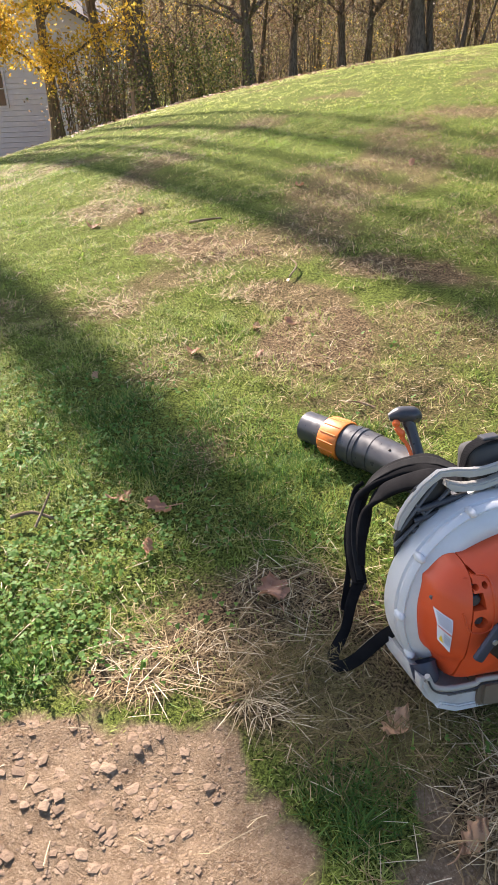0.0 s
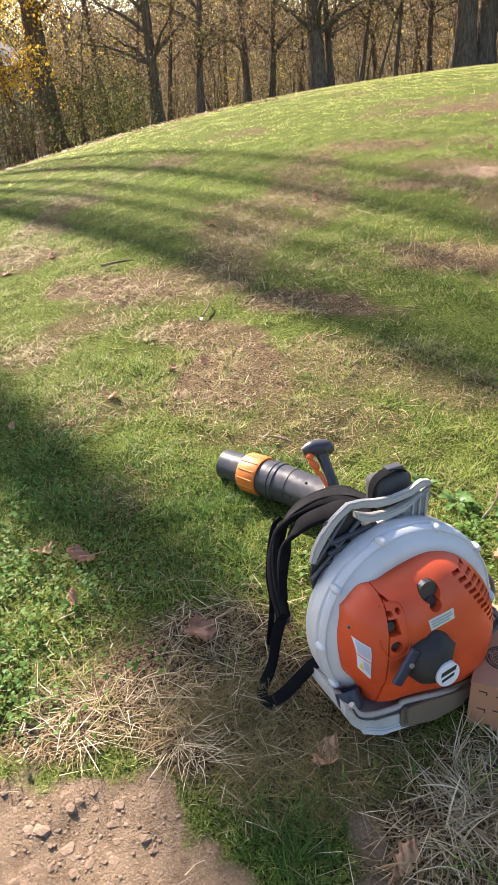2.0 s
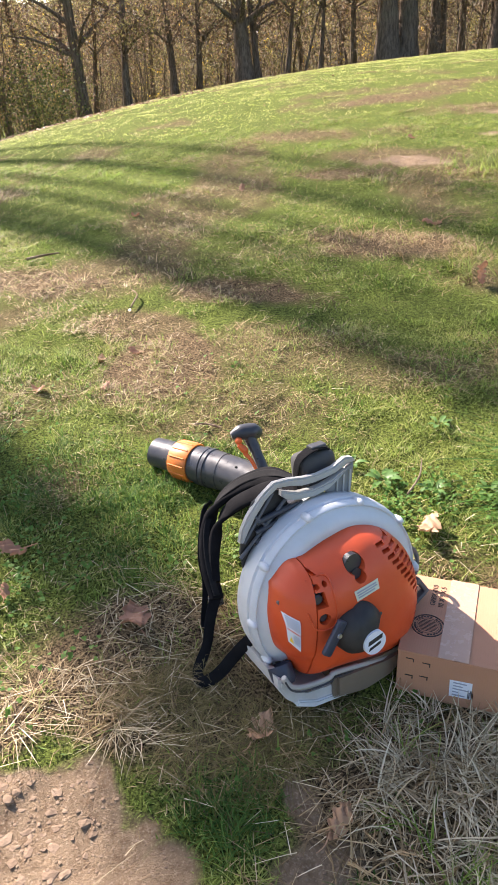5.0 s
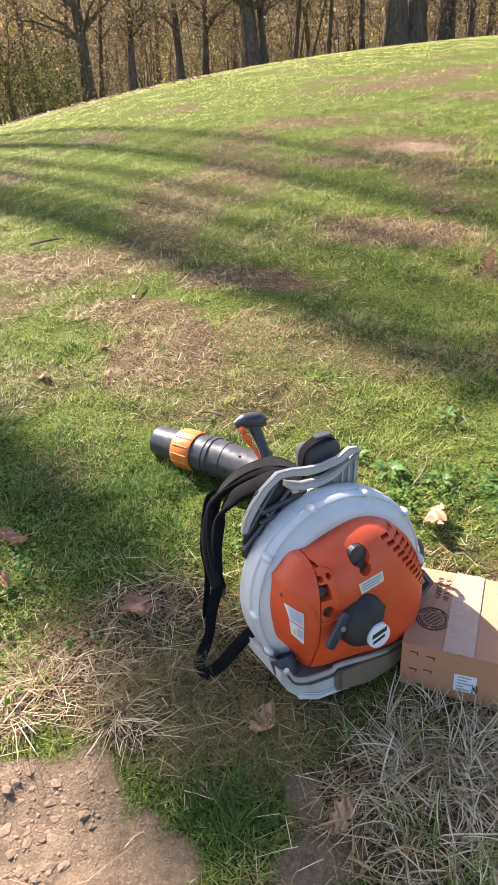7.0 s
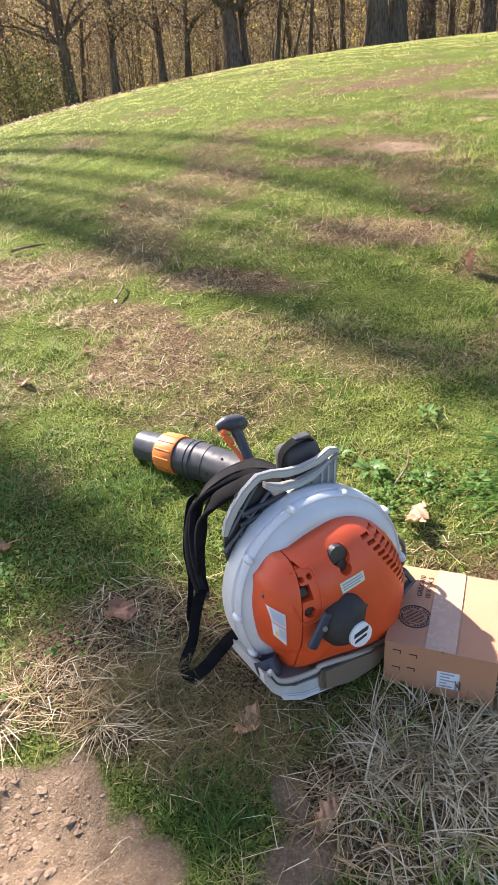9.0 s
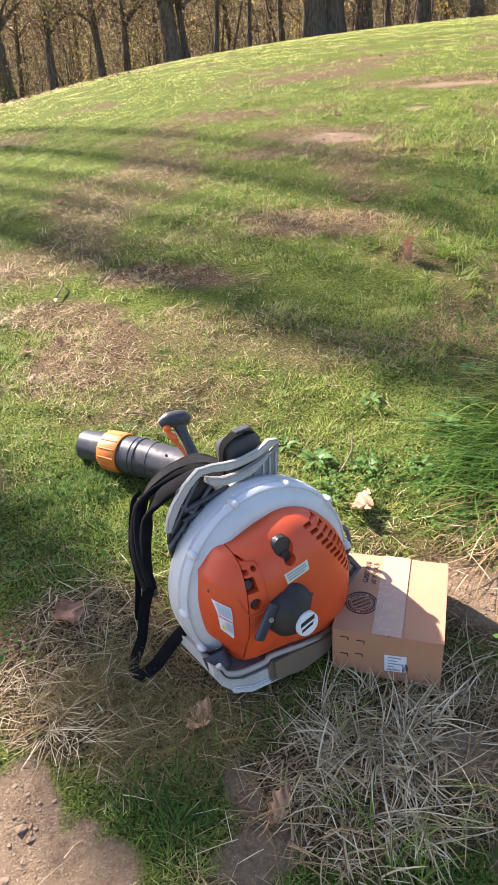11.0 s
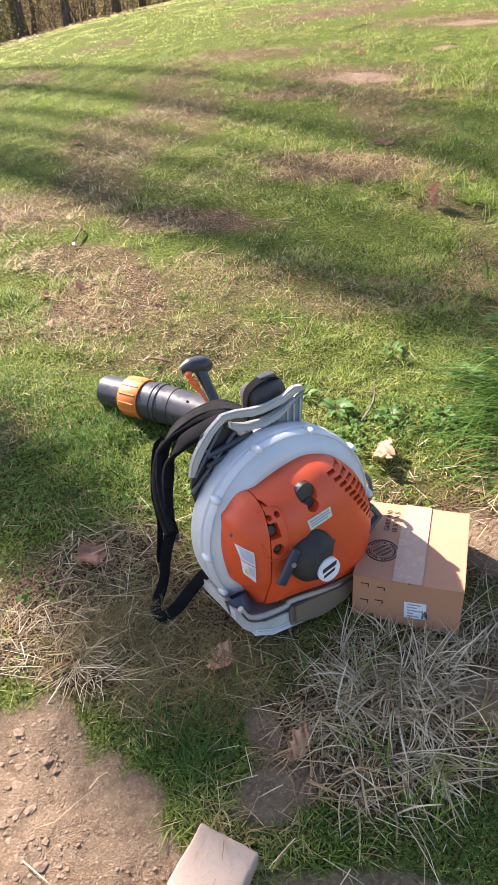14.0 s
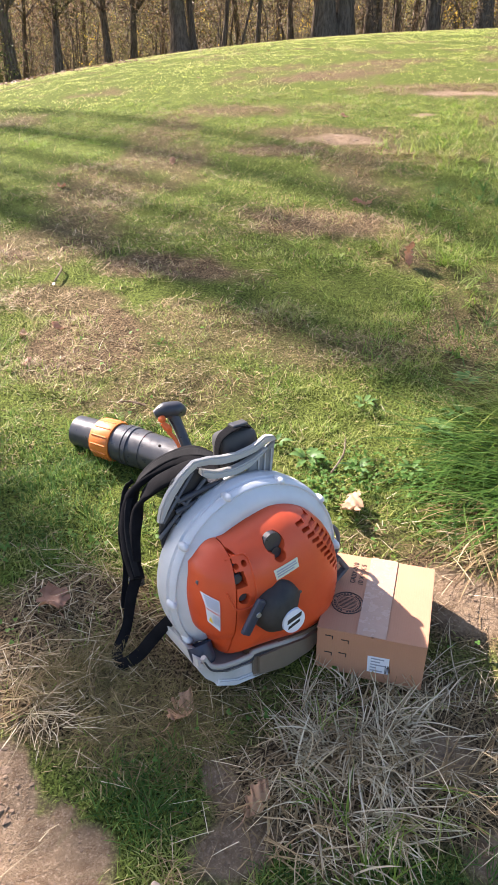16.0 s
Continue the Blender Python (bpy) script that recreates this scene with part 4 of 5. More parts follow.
    wire = world_pts([(0.50, 1.90, 0.16), (0.47, 1.84, 0.20), (0.49, 1.76, 0.21), (0.53, 1.70, 0.2)])
    smooth(part("throttle_cable", tube(wire, 0.0045, 8, 20), RED_ORANGE, th, "orange throttle cable"), 60)
    th.matrix_world = BLOWER
    return th


leaf_blower()


# ---------------------------------------------------------------- cardboard box
def text_part(words, size, m, material, parent, bold=0.0):
    cu = bpy.data.curves.new("print", "FONT")
    cu.body, cu.size, cu.extrude, cu.offset = words, size, 0.0002, bold
    cu.align_x, cu.align_y = "CENTER", "CENTER"
    tmp = new("print", cu)
    me = bpy.data.meshes.new_from_object(tmp.evaluated_get(bpy.context.evaluated_depsgraph_get()))
    bpy.data.objects.remove(tmp)
    bpy.data.curves.remove(cu)
    me.transform(m)
    me.materials.clear()
    me.materials.append(material)
    ob = new("print", me)
    ob.parent = parent
    return ob


def cardboard_box():
    W, D, H = 0.229, 0.254, 0.127
    th = tagged(new("cardboard_box"), "closed brown cardboard shipping box sealed with clear tape", "box")
    t = 0.004
    bm = box_bm(W / 2, D / 2, (H - t) / 2, W, D, H - t, 0.0025, 2)
    part("body", bm, CARD, th)
    half_w = 0.1165
    part("flap", box_bm(half_w / 2 - 0.0012, D / 2, H - t / 2 + 0.0005, half_w - 0.001, D + 0.002, t, 0.0014, 2), CARD, th)
    part("flap", box_bm(half_w + (W - half_w) / 2 + 0.0012, D / 2, H - t / 2, W - half_w - 0.001, D + 0.002, t, 0.0014, 2), CARD, th)
    # tape over the seam, folded down at both ends
    def strip(y0, y1, z0, z1, n):
        bm = bmesh.new()
        rows = []
        for i in range(n + 1):
            f = i / n
            rows.append([bm.verts.new((0.082 + 0.062 * j / 6, y0 + (y1 - y0) * f, z0 + (z1 - z0) * f + 0.0005 * math.sin(j * 2.1 + i * 1.7))) for j in range(7)])
        for a, b in zip(rows, rows[1:]):
            for j in range(6):
                bm.faces.new((a[j], a[j + 1], b[j + 1], b[j]))
        return bm
    smooth(part("tape", strip(-0.002, D + 0.002, H + 0.0022, H + 0.0022, 40), TAPE, th, "clear packing tape over the seam"), 60)
    # printing on the lid
    up = lambda x, y, turn: Matrix.Translation((x, y, H + 0.0014)) @ Matrix.Rotation(radians(turn), 4, "Z")
    text_part("GRBX-010", 0.0165, up(0.051, 0.192, 90), INK, th)
    text_part("10 X 9 X 5", 0.0165, up(0.069, 0.189, 90), INK, th)
    for r in (0.0345, 0.0325, 0.0235):
        bm = bmesh.new()
        tube([(0.050 + r * math.cos(a), 0.088 + r * math.sin(a), H + 0.0008) for a in np.linspace(0, 2 * math.pi, 33)], 0.0009 if r > 0.034 else 0.0005, 6, 96, bm, caps=False)
        part("printed_ring", bm, INK, th, "dark printed ring on the lid")
    for i in range(9):
        y = 0.088 + (i - 4) * 0.0042
        w = math.sqrt(max(0, 0.0205 ** 2 - (y - 0.088) ** 2))
        part("print_bar", box_bm(0.050, y, H + 0.0011, 2 * w, 0.0011, 0.0006), INK, th)
    for i in range(26):
        a = 2 * math.pi * i / 26
        if i % 7 == 5:
            continue
        part("print_bar", box_bm(0, 0, 0, 0.0050, 0.0036, 0.0005, m=Matrix.Translation((0.050 + 0.028 * math.cos(a), 0.088 + 0.028 * math.sin(a), H + 0.0011)) @ Matrix.Rotation(a + math.pi / 2, 4, "Z")), INK, th)
    # the front: corner marks and a paper label
    for x, z in ((0.026, 0.108), (0.060, 0.103), (0.026, 0.060), (0.057, 0.064)):
        bm = box_bm(x, -0.0004, z, 0.017, 0.0008, 0.0022)
        box_bm(x + 0.0075, -0.0004, z - 0.004, 0.0022, 0.0008, 0.009, bm=bm)
        part("corner_mark", bm, INK, th)
    lab = part("paper_label", box_bm(0.136, -0.0006, 0.046, 0.046, 0.0009, 0.046, 0.0002, 1, m=Matrix.Translation((0, 0, 0)) @ Matrix.Rotation(radians(-2), 4, "Y")), LABEL_W, th, "white paper label with printed code bars")
    for i, w in enumerate((0.028, 0.020, 0.032, 0.012, 0.026)):
        part("print_bar", box_bm(0.118 + w / 2, -0.0016, 0.068 - 0.0085 * i, w, 0.0008, 0.0028), GREYINK, lab)
    for i in range(10):
        part("print_bar", box_bm(0.150 + (i % 5) * 0.0024, -0.0016, 0.036 + 0.006 * (i % 3), 0.0013, 0.0008, 0.012), INK, lab)
    th.matrix_world = pose(0.70, 1.33, 0.0, 0, 0, -22)
    return th


cardboard_box()

# ---------------------------------------------------------------- trees, house and the wood behind the brow
rng = np.random.RandomState(11)


def leaf_cloud(centres, spread, count, size, rs, flat=1.0):
    """Corners and triangles of many small folded leaves round the given places."""
    n = count
    c = centres[rs.randint(0, len(centres), n)]
    p = c + rs.normal(0, 1, (n, 3)) * spread * np.array([1, 1, flat])
    a = rs.normal(0, 1, (n, 3))
    a /= np.linalg.norm(a, axis=1)[:, None]
    b = np.cross(a, rs.normal(0, 1, (n, 3)))
    b /= np.linalg.norm(b, axis=1)[:, None] + 1e-9
    s = size * rs.uniform(0.6, 1.3, n)[:, None]
    nrm = np.cross(a, b)
    v = np.stack([p - a * s, p + b * s * 0.55 + nrm * s * 0.18, p + a * s, p - b * s * 0.55 + nrm * s * 0.18], 1)
    i = np.arange(n)[:, None] * 4
    return v.reshape(-1, 3), np.concatenate([i + [[0, 1, 2]], i + [[0, 2, 3]]], 0)


def bark_arrays(lines, seg=8):
    """Tapered round bars along lines of (place, radius), as corners and triangles."""
    V, T, base = [], [], 0
    for line in lines:
        pts = np.array([p for p, r in line], float)
        rr = np.array([r for p, r in line], float)
        d = np.gradient(pts, axis=0)
        d /= np.linalg.norm(d, axis=1)[:, None] + 1e-9
        side = np.cross(d, [0.31, 0.87, 0.2])
        side /= np.linalg.norm(side, axis=1)[:, None] + 1e-9
        up = np.cross(d, side)
        ang = np.linspace(0, 2 * math.pi, seg, endpoint=False)
        ring = pts[:, None] + rr[:, None, None] * (side[:, None] * np.cos(ang)[None, :, None] + up[:, None] * np.sin(ang)[None, :, None])
        n = len(line)
        V.append(ring.reshape(-1, 3))
        i = np.arange(seg)
        a = (base + np.arange(n - 1)[:, None] * seg + i).ravel()
        b = (base + np.arange(n - 1)[:, None] * seg + (i + 1) % seg).ravel()
        T += [np.stack([a, b, b + seg], -1), np.stack([a, b + seg, a + seg], -1)]
        base += n * seg
    return np.concatenate(V), np.concatenate(T)


def tree(x, y, high, thick, crown_from, rs, leaf, leaves, leaf_size, lean=(0, 0), bark=None, limbs=9, spread=0.45, taper=0.75, label="", low=0, tuft=None, crook=0.0):
    """A trunk with limbs and twigs, and a loose crown of many leaves."""
    z0 = float(land(x, y)) - 0.15
    bark = bark or BARK
    th = tagged(new("tree"), label or "tall bare-trunked autumn tree with thinning leaves", "tree")
    th.location = (x, y, z0)
    n = 12
    wob = rs.normal(0, 0.012 * high * (0.25 if taper < 0.5 else 1), 2)
    trunk = []
    for k in range(n):
        f = k / (n - 1)
        px = lean[0] * high * f + wob[0] * math.sin(f * 3.2)
        py = lean[1] * high * f + wob[1] * math.sin(f * 2.4)
        flare = 1 + 0.6 * math.exp(-f * high / 0.5)
        trunk.append(((px, py, high * f), thick * (1 - taper * f) * flare))
    if crook:
        drift = np.cumsum(np.cumsum(rs.normal(0, crook, (n, 2)), 0), 0)
        trunk = [((p[0] + d[0], p[1] + d[1], p[2]), r) for (p, r), d in zip(trunk, drift)]
    lines, ends = [trunk], []
    for i in range(limbs + low):
        f0 = crown_from + (1 - crown_from) * rs.uniform(0.0, 0.92) if i < limbs else rs.uniform(0.18, crown_from)
        b = np.array(trunk[0][0]) * 0 + np.array([np.interp(f0, np.linspace(0, 1, n), [t[0][j] for t in trunk]) for j in range(3)])
        a = rs.uniform(0, 2 * math.pi)
        ln = high * spread * rs.uniform(0.4, 0.9) * (1.15 - f0) * (0.6 if i >= limbs else 1)
        rise = rs.uniform(0.25, 0.9)
        r0 = thick * (1 - 0.75 * f0) * rs.uniform(0.3, 0.5)
        pts = []
        for k in range(6):
            g = k / 5
            p = b + np.array([math.cos(a) * ln * g, math.sin(a) * ln * g, ln * rise * g ** 0.8]) + rs.normal(0, 0.03 * ln, 3) * g
            pts.append((p, max(0.006, r0 * (1 - 0.85 * g))))
            if k > 1:
                ends.append(p)
        lines.append(pts)
        for _ in range(4):
            k0 = rs.randint(1, 5)
            q, a2, l2 = pts[k0][0], a + rs.uniform(-1.2, 1.2), ln * rs.uniform(0.25, 0.5)
            tw = [(q + np.array([math.cos(a2) * l2 * g, math.sin(a2) * l2 * g, l2 * rs.uniform(0.1, 0.7) * g]), max(0.004, pts[k0][1] * 0.5 * (1 - 0.8 * g))) for g in (0, 0.35, 0.7, 1.0)]
            lines.append(tw)
            ends += [tw[2][0], tw[3][0]]
    V, T = bark_arrays(lines)
    tr = array_mesh("trunk", V, T, bark, True)
    tr.parent = th
    if leaves:
        V, T = leaf_cloud(np.array(ends), high * 0.035, leaves, leaf_size, rs) if tuft is None else leaf_cloud(tuft, 0.11, leaves, leaf_size, rs)
        cr = array_mesh("crown", V, T, leaf)
        cr.parent = th
    return th


def at_bearing(deg, dist):
    return 0.3 + dist * math.sin(radians(deg)), 0.2 + dist * math.cos(radians(deg))


# trees outside the view, towards the sun: their trunks lay the long shadows on the lawn
ax, ay = math.sin(radians(SUN_AZ)), math.cos(radians(SUN_AZ))       # towards the sun
nxs, nys = ay, -ax                                                  # across it
for s, dist, high, thick, lv, lean_s in ((2.40, 14.5, 18.0, 0.14, 400, 0.002), (2.66, 16.0, 19.0, 0.10, 300, 0.002), (2.96, 17.0, 19.0, 0.10, 300, 0.0), (3.22, 15.5, 18.0, 0.07, 150, 0.003),
                                         (3.55, 18.5, 19.0, 0.14, 300, 0.003), (3.84, 20.0, 19.5, 0.06, 200, 0.003), (4.15, 19.5, 19.0, 0.11, 150, 0.003), (0.2, 21.0, 14.0, 0.16, 400, -0.02), (-1.4, 17.0, 14.0, 0.2, 600, 0.0), (-3.2, 19.0, 14.0, 0.2, 600, 0.0)):
    x, y = s * nxs + ax * dist, s * nys + ay * dist
    tree(x, y, high, thick, 0.82, rng, OLIVE_LEAF, lv, 0.10, (lean_s * nxs, lean_s * nys), limbs=7, spread=0.22, taper=0.45, label="tall slender tree with a high thin crown beside the lawn")

# the nearest of them, whose close crown shades the front of the lawn
TOP = 10.4
r5 = np.random.RandomState(15)
x, y = 1.16 * nxs + ax * 13.0, 1.16 * nys + ay * 13.0
base = float(land(x, y)) - 0.15
clumps = [(nxs * a + ax * b, nys * a + ay * b, c - base) for a, b, c in zip(r5.uniform(-0.26, 0.12, 60), r5.uniform(-0.6, 0.5, 60), r5.uniform(9.3, 10.6, 60))]
tree(x, y, TOP - base, 0.235, 0.86, r5, OLIVE_LEAF, 2600, 0.10, taper=0.3, limbs=6, spread=0.12, label="tall tree with a small close crown beside the lawn", tuft=np.array(clumps))

# the yellow tree in front of the house, and its darker neighbours
x, y = at_bearing(-22.6, 21.5)
tree(x, y, 7.2, 0.16, 0.28, np.random.RandomState(5), YELLOW_LEAF, 21000, 0.05, (-0.02, 0.0), DARKBARK, 16, 0.62, label="young maple with bright yellow autumn leaves beside a house", low=3)
x, y = at_bearing(-28.6, 20.0)
tree(x, y, 6.4, 0.09, 0.34, np.random.RandomState(8), YELLOW_LEAF, 11000, 0.05, (0.02, 0.02), DARKBARK, 14, 0.75, label="slim maple with golden autumn leaves", low=1)
x, y = at_bearing(-16.5, 23.0)
tree(x, y, 8.5, 0.36, 0.36, np.random.RandomState(6), YELLOW_LEAF, 4000, 0.05, (-0.015, 0), DARKBARK, 10, 0.45, label="thick dark forked tree with a few yellow leaves")
x, y = at_bearing(-18.6, 25.0)
tree(x, y, 8.0, 0.20, 0.4, np.random.RandomState(9), YELLOW_LEAF, 4000, 0.05, (-0.10, 0), DARKBARK, 9, 0.4, label="leaning dark tree with yellow leaves")

# trunks of the wood: bearing, distance, half thickness
rs = np.random.RandomState(21)
WOOD = [(-12.5, 25, 0.12, -0.04), (-9.05, 22.5, 0.16, -0.015), (-8.3, 25, 0.07, 0.03), (-6.1, 22.5, 0.105, -0.07), (-2.7, 23.5, 0.10, -0.03), (-1.0, 24, 0.09, 0.0), (2.3, 22.5, 0.23, -0.02), (3.2, 23, 0.10, 0.0), (5.2, 23.5, 0.065, 0.09),
        (7.3, 23.5, 0.06, 0.05), (9.7, 24, 0.085, -0.03), (12.0, 22.5, 0.29, -0.02), (13.2, 22.8, 0.27, 0.02), (14.9, 24, 0.14, 0.0), (15.5, 24.4, 0.11, 0.02), (16.8, 26, 0.10, 0.03), (18.9, 24, 0.20, 0.0), (22.3, 24, 0.22, 0.0),
        (-14.3, 30, 0.12, 0.03), (-10.6, 29, 0.08, 0.06), (-4.4, 30, 0.08, -0.05), (0.8, 30, 0.09, 0.05), (6.3, 29, 0.10, -0.04), (8.6, 31, 0.10, 0.04), (11.0, 29, 0.10, -0.04), (17.8, 30, 0.12, 0.04), (20.6, 29, 0.12, -0.05),
        (25, 27, 0.2, 0.0), (28, 28, 0.2, 0.02), (-19.5, 33, 0.15, 0.0), (31, 30, 0.2, 0.0), (35, 32, 0.2, 0.0), (-29.5, 38, 0.2, 0.0), (-33, 42, 0.2, 0.0)]
for i, (b, d, r, ln) in enumerate(WOOD):
    x, y = at_bearing(b, d)
    tree(x, y, 7.5 + 2.0 * rs.rand() + (2 if b > 4 else 0), r, 0.2, rs, BROWN_LEAF if i % 3 else OLIVE_LEAF, 2600, 0.045, (ln, rs.normal(0, 0.03)), DARKBARK, 14, 0.42,
         label="dark thick-trunked tree in the wood" if r >= 0.2 else "slender dark tree of the autumn wood with sparse leaves", low=4, crook=0.010 if r > 0.15 else 0.022)
for b, d, r in [(rs.uniform(-19, 30), rs.uniform(23, 42), rs.uniform(0.015, 0.045)) for _ in range(64)]:
    x, y = at_bearing(b, d)
    tree(x, y, rs.uniform(3.0, 6.0), r, 0.22, rs, (OLIVE_LEAF, BROWN_LEAF, BROWN_LEAF, YELLOW_LEAF)[rs.randint(4)], 420, 0.045, rs.normal(0, 0.13, 2), DARKBARK, 8, 0.55, label="thin crooked sapling in the wood", crook=0.035)


def thicket(name, bear, dist, low, high, count, size, material, label, seed, clumps=260):
    """Undergrowth leaves over a stretch of the wood, in clumps."""
    r = np.random.RandomState(seed)
    b, d = np.radians(r.uniform(*bear, clumps)), r.uniform(*dist, clumps)
    x, y = 0.3 + d * np.sin(b), 0.2 + d * np.cos(b)
    c = np.stack([x, y, land(x, y) + r.uniform(low, high, clumps)], -1)
    V, T = leaf_cloud(c, 0.42, count, size, r, 0.8)
    tagged(array_mesh(name, V, T, material), label, "undergrowth", kind="stuff")


thicket("undergrowth", (-20, 34), (24, 44), 0.2, 5.5, 70000, 0.048, OLIVE_LEAF, "olive and ochre undergrowth between the trunks", 31, 420)
thicket("dry_undergrowth", (-16, 34), (21.5, 38), 0.3, 5.0, 60000, 0.046, BROWN_LEAF, "brown dead leaves hanging in the undergrowth", 32, 320)
thicket("golden_undergrowth", (-19, 24), (26, 42), 0.3, 4.5, 3500, 0.045, YELLOW_LEAF, "golden leaves among the trunks", 33, 120)
thicket("shrubs", (-20.8, -10), (20.5, 24), 0.0, 1.4, 9000, 0.038, BUSH_LEAF, "green shrubs below the brow of the lawn", 34, 90)
thicket("shrub_twigs", (-21.5, -17.5), (20, 22), 0.2, 1.4, 1500, 0.05, BROWN_LEAF, "brown leaves on the shrubs", 35, 40)


def shrub_stems():
    r = np.random.RandomState(41)
    lines = []
    for _ in range(70):
        x, y = at_bearing(r.uniform(-22.5, -17.8), r.uniform(20.3, 22.5))
        z = float(land(x, y)) - 0.1
        h, dx, dy = r.uniform(1.2, 2.4), r.normal(0, 0.25), r.normal(0, 0.25)
        lines.append([((x + dx * g * g, y + dy * g * g, z + h * g), 0.014 * (1 - 0.7 * g)) for g in (0, 0.3, 0.6, 1.0)])
    V, T = bark_arrays(lines, 5)
    tagged(array_mesh("shrub_stems", V, T, BARK, True), "bare grey-brown shrub stems", "shrub", kind="stuff")


shrub_stems()


def brush():
    """Thin stems and fallen branches that fill the wood."""
    r = np.random.RandomState(43)
    lines = []
    for _ in range(650):
        x, y = at_bearing(r.uniform(-19, 34), r.uniform(22.5, 42))
        z = float(land(x, y)) - 0.1
        h, dx, dy = r.uniform(1.0, 5.0), r.normal(0, 1.2), r.normal(0, 0.9)
        lines.append([((x + dx * g * g + 0.05 * math.sin(g * 7 + dx), y + dy * g * g, z + h * g), r.uniform(0.008, 0.022) * (1 - 0.7 * g)) for g in (0, 0.25, 0.5, 0.75, 1.0)])
    V, T = bark_arrays(lines, 4)
    tagged(array_mesh("brush", V, T, DARKBARK, True), "thin tangled stems of the wood", "brush", kind="stuff")


brush()

# far wood that closes the view, in three ragged sheets of leaves before a plain slope
bm = bmesh.new()
prev = None
for i in range(121):
    a = radians(-75 + 150 * i / 120)
    col = []
    for j in range(9):
        d = 58 + 3.0 * j + 2.5 * math.sin(i * 0.9 + j)
        z = -6 + 1.35 * j * (1 + 0.12 * math.sin(i * 0.37) + 0.08 * math.sin(i * 1.31))
        col.append(bm.verts.new((d * math.sin(a), d * math.cos(a), z)))
    if prev:
        for j in range(8):
            bm.faces.new((prev[j], col[j], col[j + 1], prev[j + 1]))
    prev = col
tagged(smooth(part("backdrop", bm, FARWOOD), 80), "dim wooded slope far behind the trees", "backdrop", kind="structure")
thicket("far_leaves", (-40, 40), (44, 57), -1.0, 8.5, 50000, 0.11, OLIVE_LEAF, "far autumn foliage of the wood", 36, 900)


def house():
    """A pale clapboard house below the brow, gable end to the lawn."""
    th = tagged(new("house"), "pale clapboard house with a dark shingle roof", "house")
    w, dpt, eave, ridge = 8.4, 9.0, 3.4, 5.9
    wall = part("wall", slab([(-w, -2), (0, -2), (0, eave), (-w / 2, ridge), (-w, eave)], 0, dpt), SIDING, th)
    for i in range(40):
        z = -0.6 + 0.17 * i
        half_w = w / 2 if z < eave else max(0.05, w / 2 * (ridge - z) / (ridge - eave))
        bm = box_bm(-w / 2, -0.012, z, half_w * 2, 0.024, 0.155, m=None)
        for v in bm.verts:
            if v.co.z < z and v.co.y < 0:
                v.co.y -= 0.018
        part("clapboard", bm, SIDING, wall)
    part("corner_board", box_bm(-0.06, -0.03, 1.2, 0.14, 0.06, 6.4), SIDING, th)
    for sgn in (1, -1):
        a = math.atan2(ridge - eave, w / 2)
        ln = math.hypot(ridge - eave, w / 2) + 0.5
        m = Matrix.Translation((-w / 2 + sgn * (w / 4 + 0.14), dpt / 2 - 0.2, (ridge + eave) / 2 + 0.02)) @ Matrix.Rotation(sgn * a, 4, "Y")
        part("roof", box_bm(0, 0, 0, ln, dpt + 0.7, 0.14, m=m), SHINGLE, th, "dark shingle roof")
    for x, z, ww, hh in ((-3.45, 1.55, 0.62, 1.05), (-6.4, 1.55, 0.62, 1.05), (-1.0, 1.45, 0.55, 0.55)):
        win = part("window", box_bm(x, -0.02, z, ww + 0.16, 0.10, hh + 0.16), SIDING, th)
        part("pane", box_bm(x, -0.075, z, ww, 0.02, hh), GLASS, win, "dark window pane")
        part("sash_bar", box_bm(x, -0.09, z, ww, 0.02, 0.04), SIDING, win)
    x, y = at_bearing(-19.6, 28.5)
    th.matrix_world = pose(x, y, float(land(x, y)) - 0.2, 0, 0, 10)
    return th


house()


def garden_post():
    x, y = at_bearing(-17.2, 17.5)
    th = tagged(part("garden_post", box_bm(0, 0, 0.15, 0.06, 0.06, 0.9, 0.012), POST), "weathered brown wooden post by the shrubs", "post")
    th.location = (x, y, float(land(x, y)))


garden_post()

# ---------------------------------------------------------------- loose things on the lawn
rg = np.random.RandomState(3)


def leaf_mesh(seed, lobes=4, long=0.11, wide=0.085, curl=0.5):
    """A lobed dead leaf with a midrib fold, a curl and a stalk."""
    r = np.random.RandomState(seed)
    bm = bmesh.new()
    n, m = 26, 4
    left, right, mid = [], [], []
    for i in range(n + 1):
        f = i / n
        w = wide / 2 * math.sin(math.pi * min(1, f * 0.96 + 0.04)) ** 0.7 * (0.40 + 0.60 * abs(math.sin(f * math.pi * lobes + 0.4)) ** 0.8 + r.normal(0, 0.06))
        y = (f - 0.5) * long
        bend = curl * 0.02 * math.sin(f * 5 + seed) + curl * 0.03 * (f - 0.4) ** 2
        rows = []
        for j in range(-m, m + 1):
            u = j / m
            x = u * w
            z = bend + abs(u) ** 1.5 * w * 0.55 * curl * math.sin(f * 7 + seed * 1.7 + (1.5 if u > 0 else 0)) + 0.004 * math.sin(f * 23 + u * 5)
            rows.append(bm.verts.new((x, y + 0.25 * abs(x) * (1 if f < 0.8 else -1), z)))
        mid.append(rows)
    for a, b in zip(mid, mid[1:]):
        for j in range(2 * m):
            bm.faces.new((a[j], a[j + 1], b[j + 1], b[j]))
    tube([(0, -long / 2 + 0.004, 0.0), (0.004, -long / 2 - 0.018, 0.004), (0.001, -long / 2 - 0.036, 0.010)], [0.0013, 0.0011, 0.0009], 5, 6, bm)
    return bm


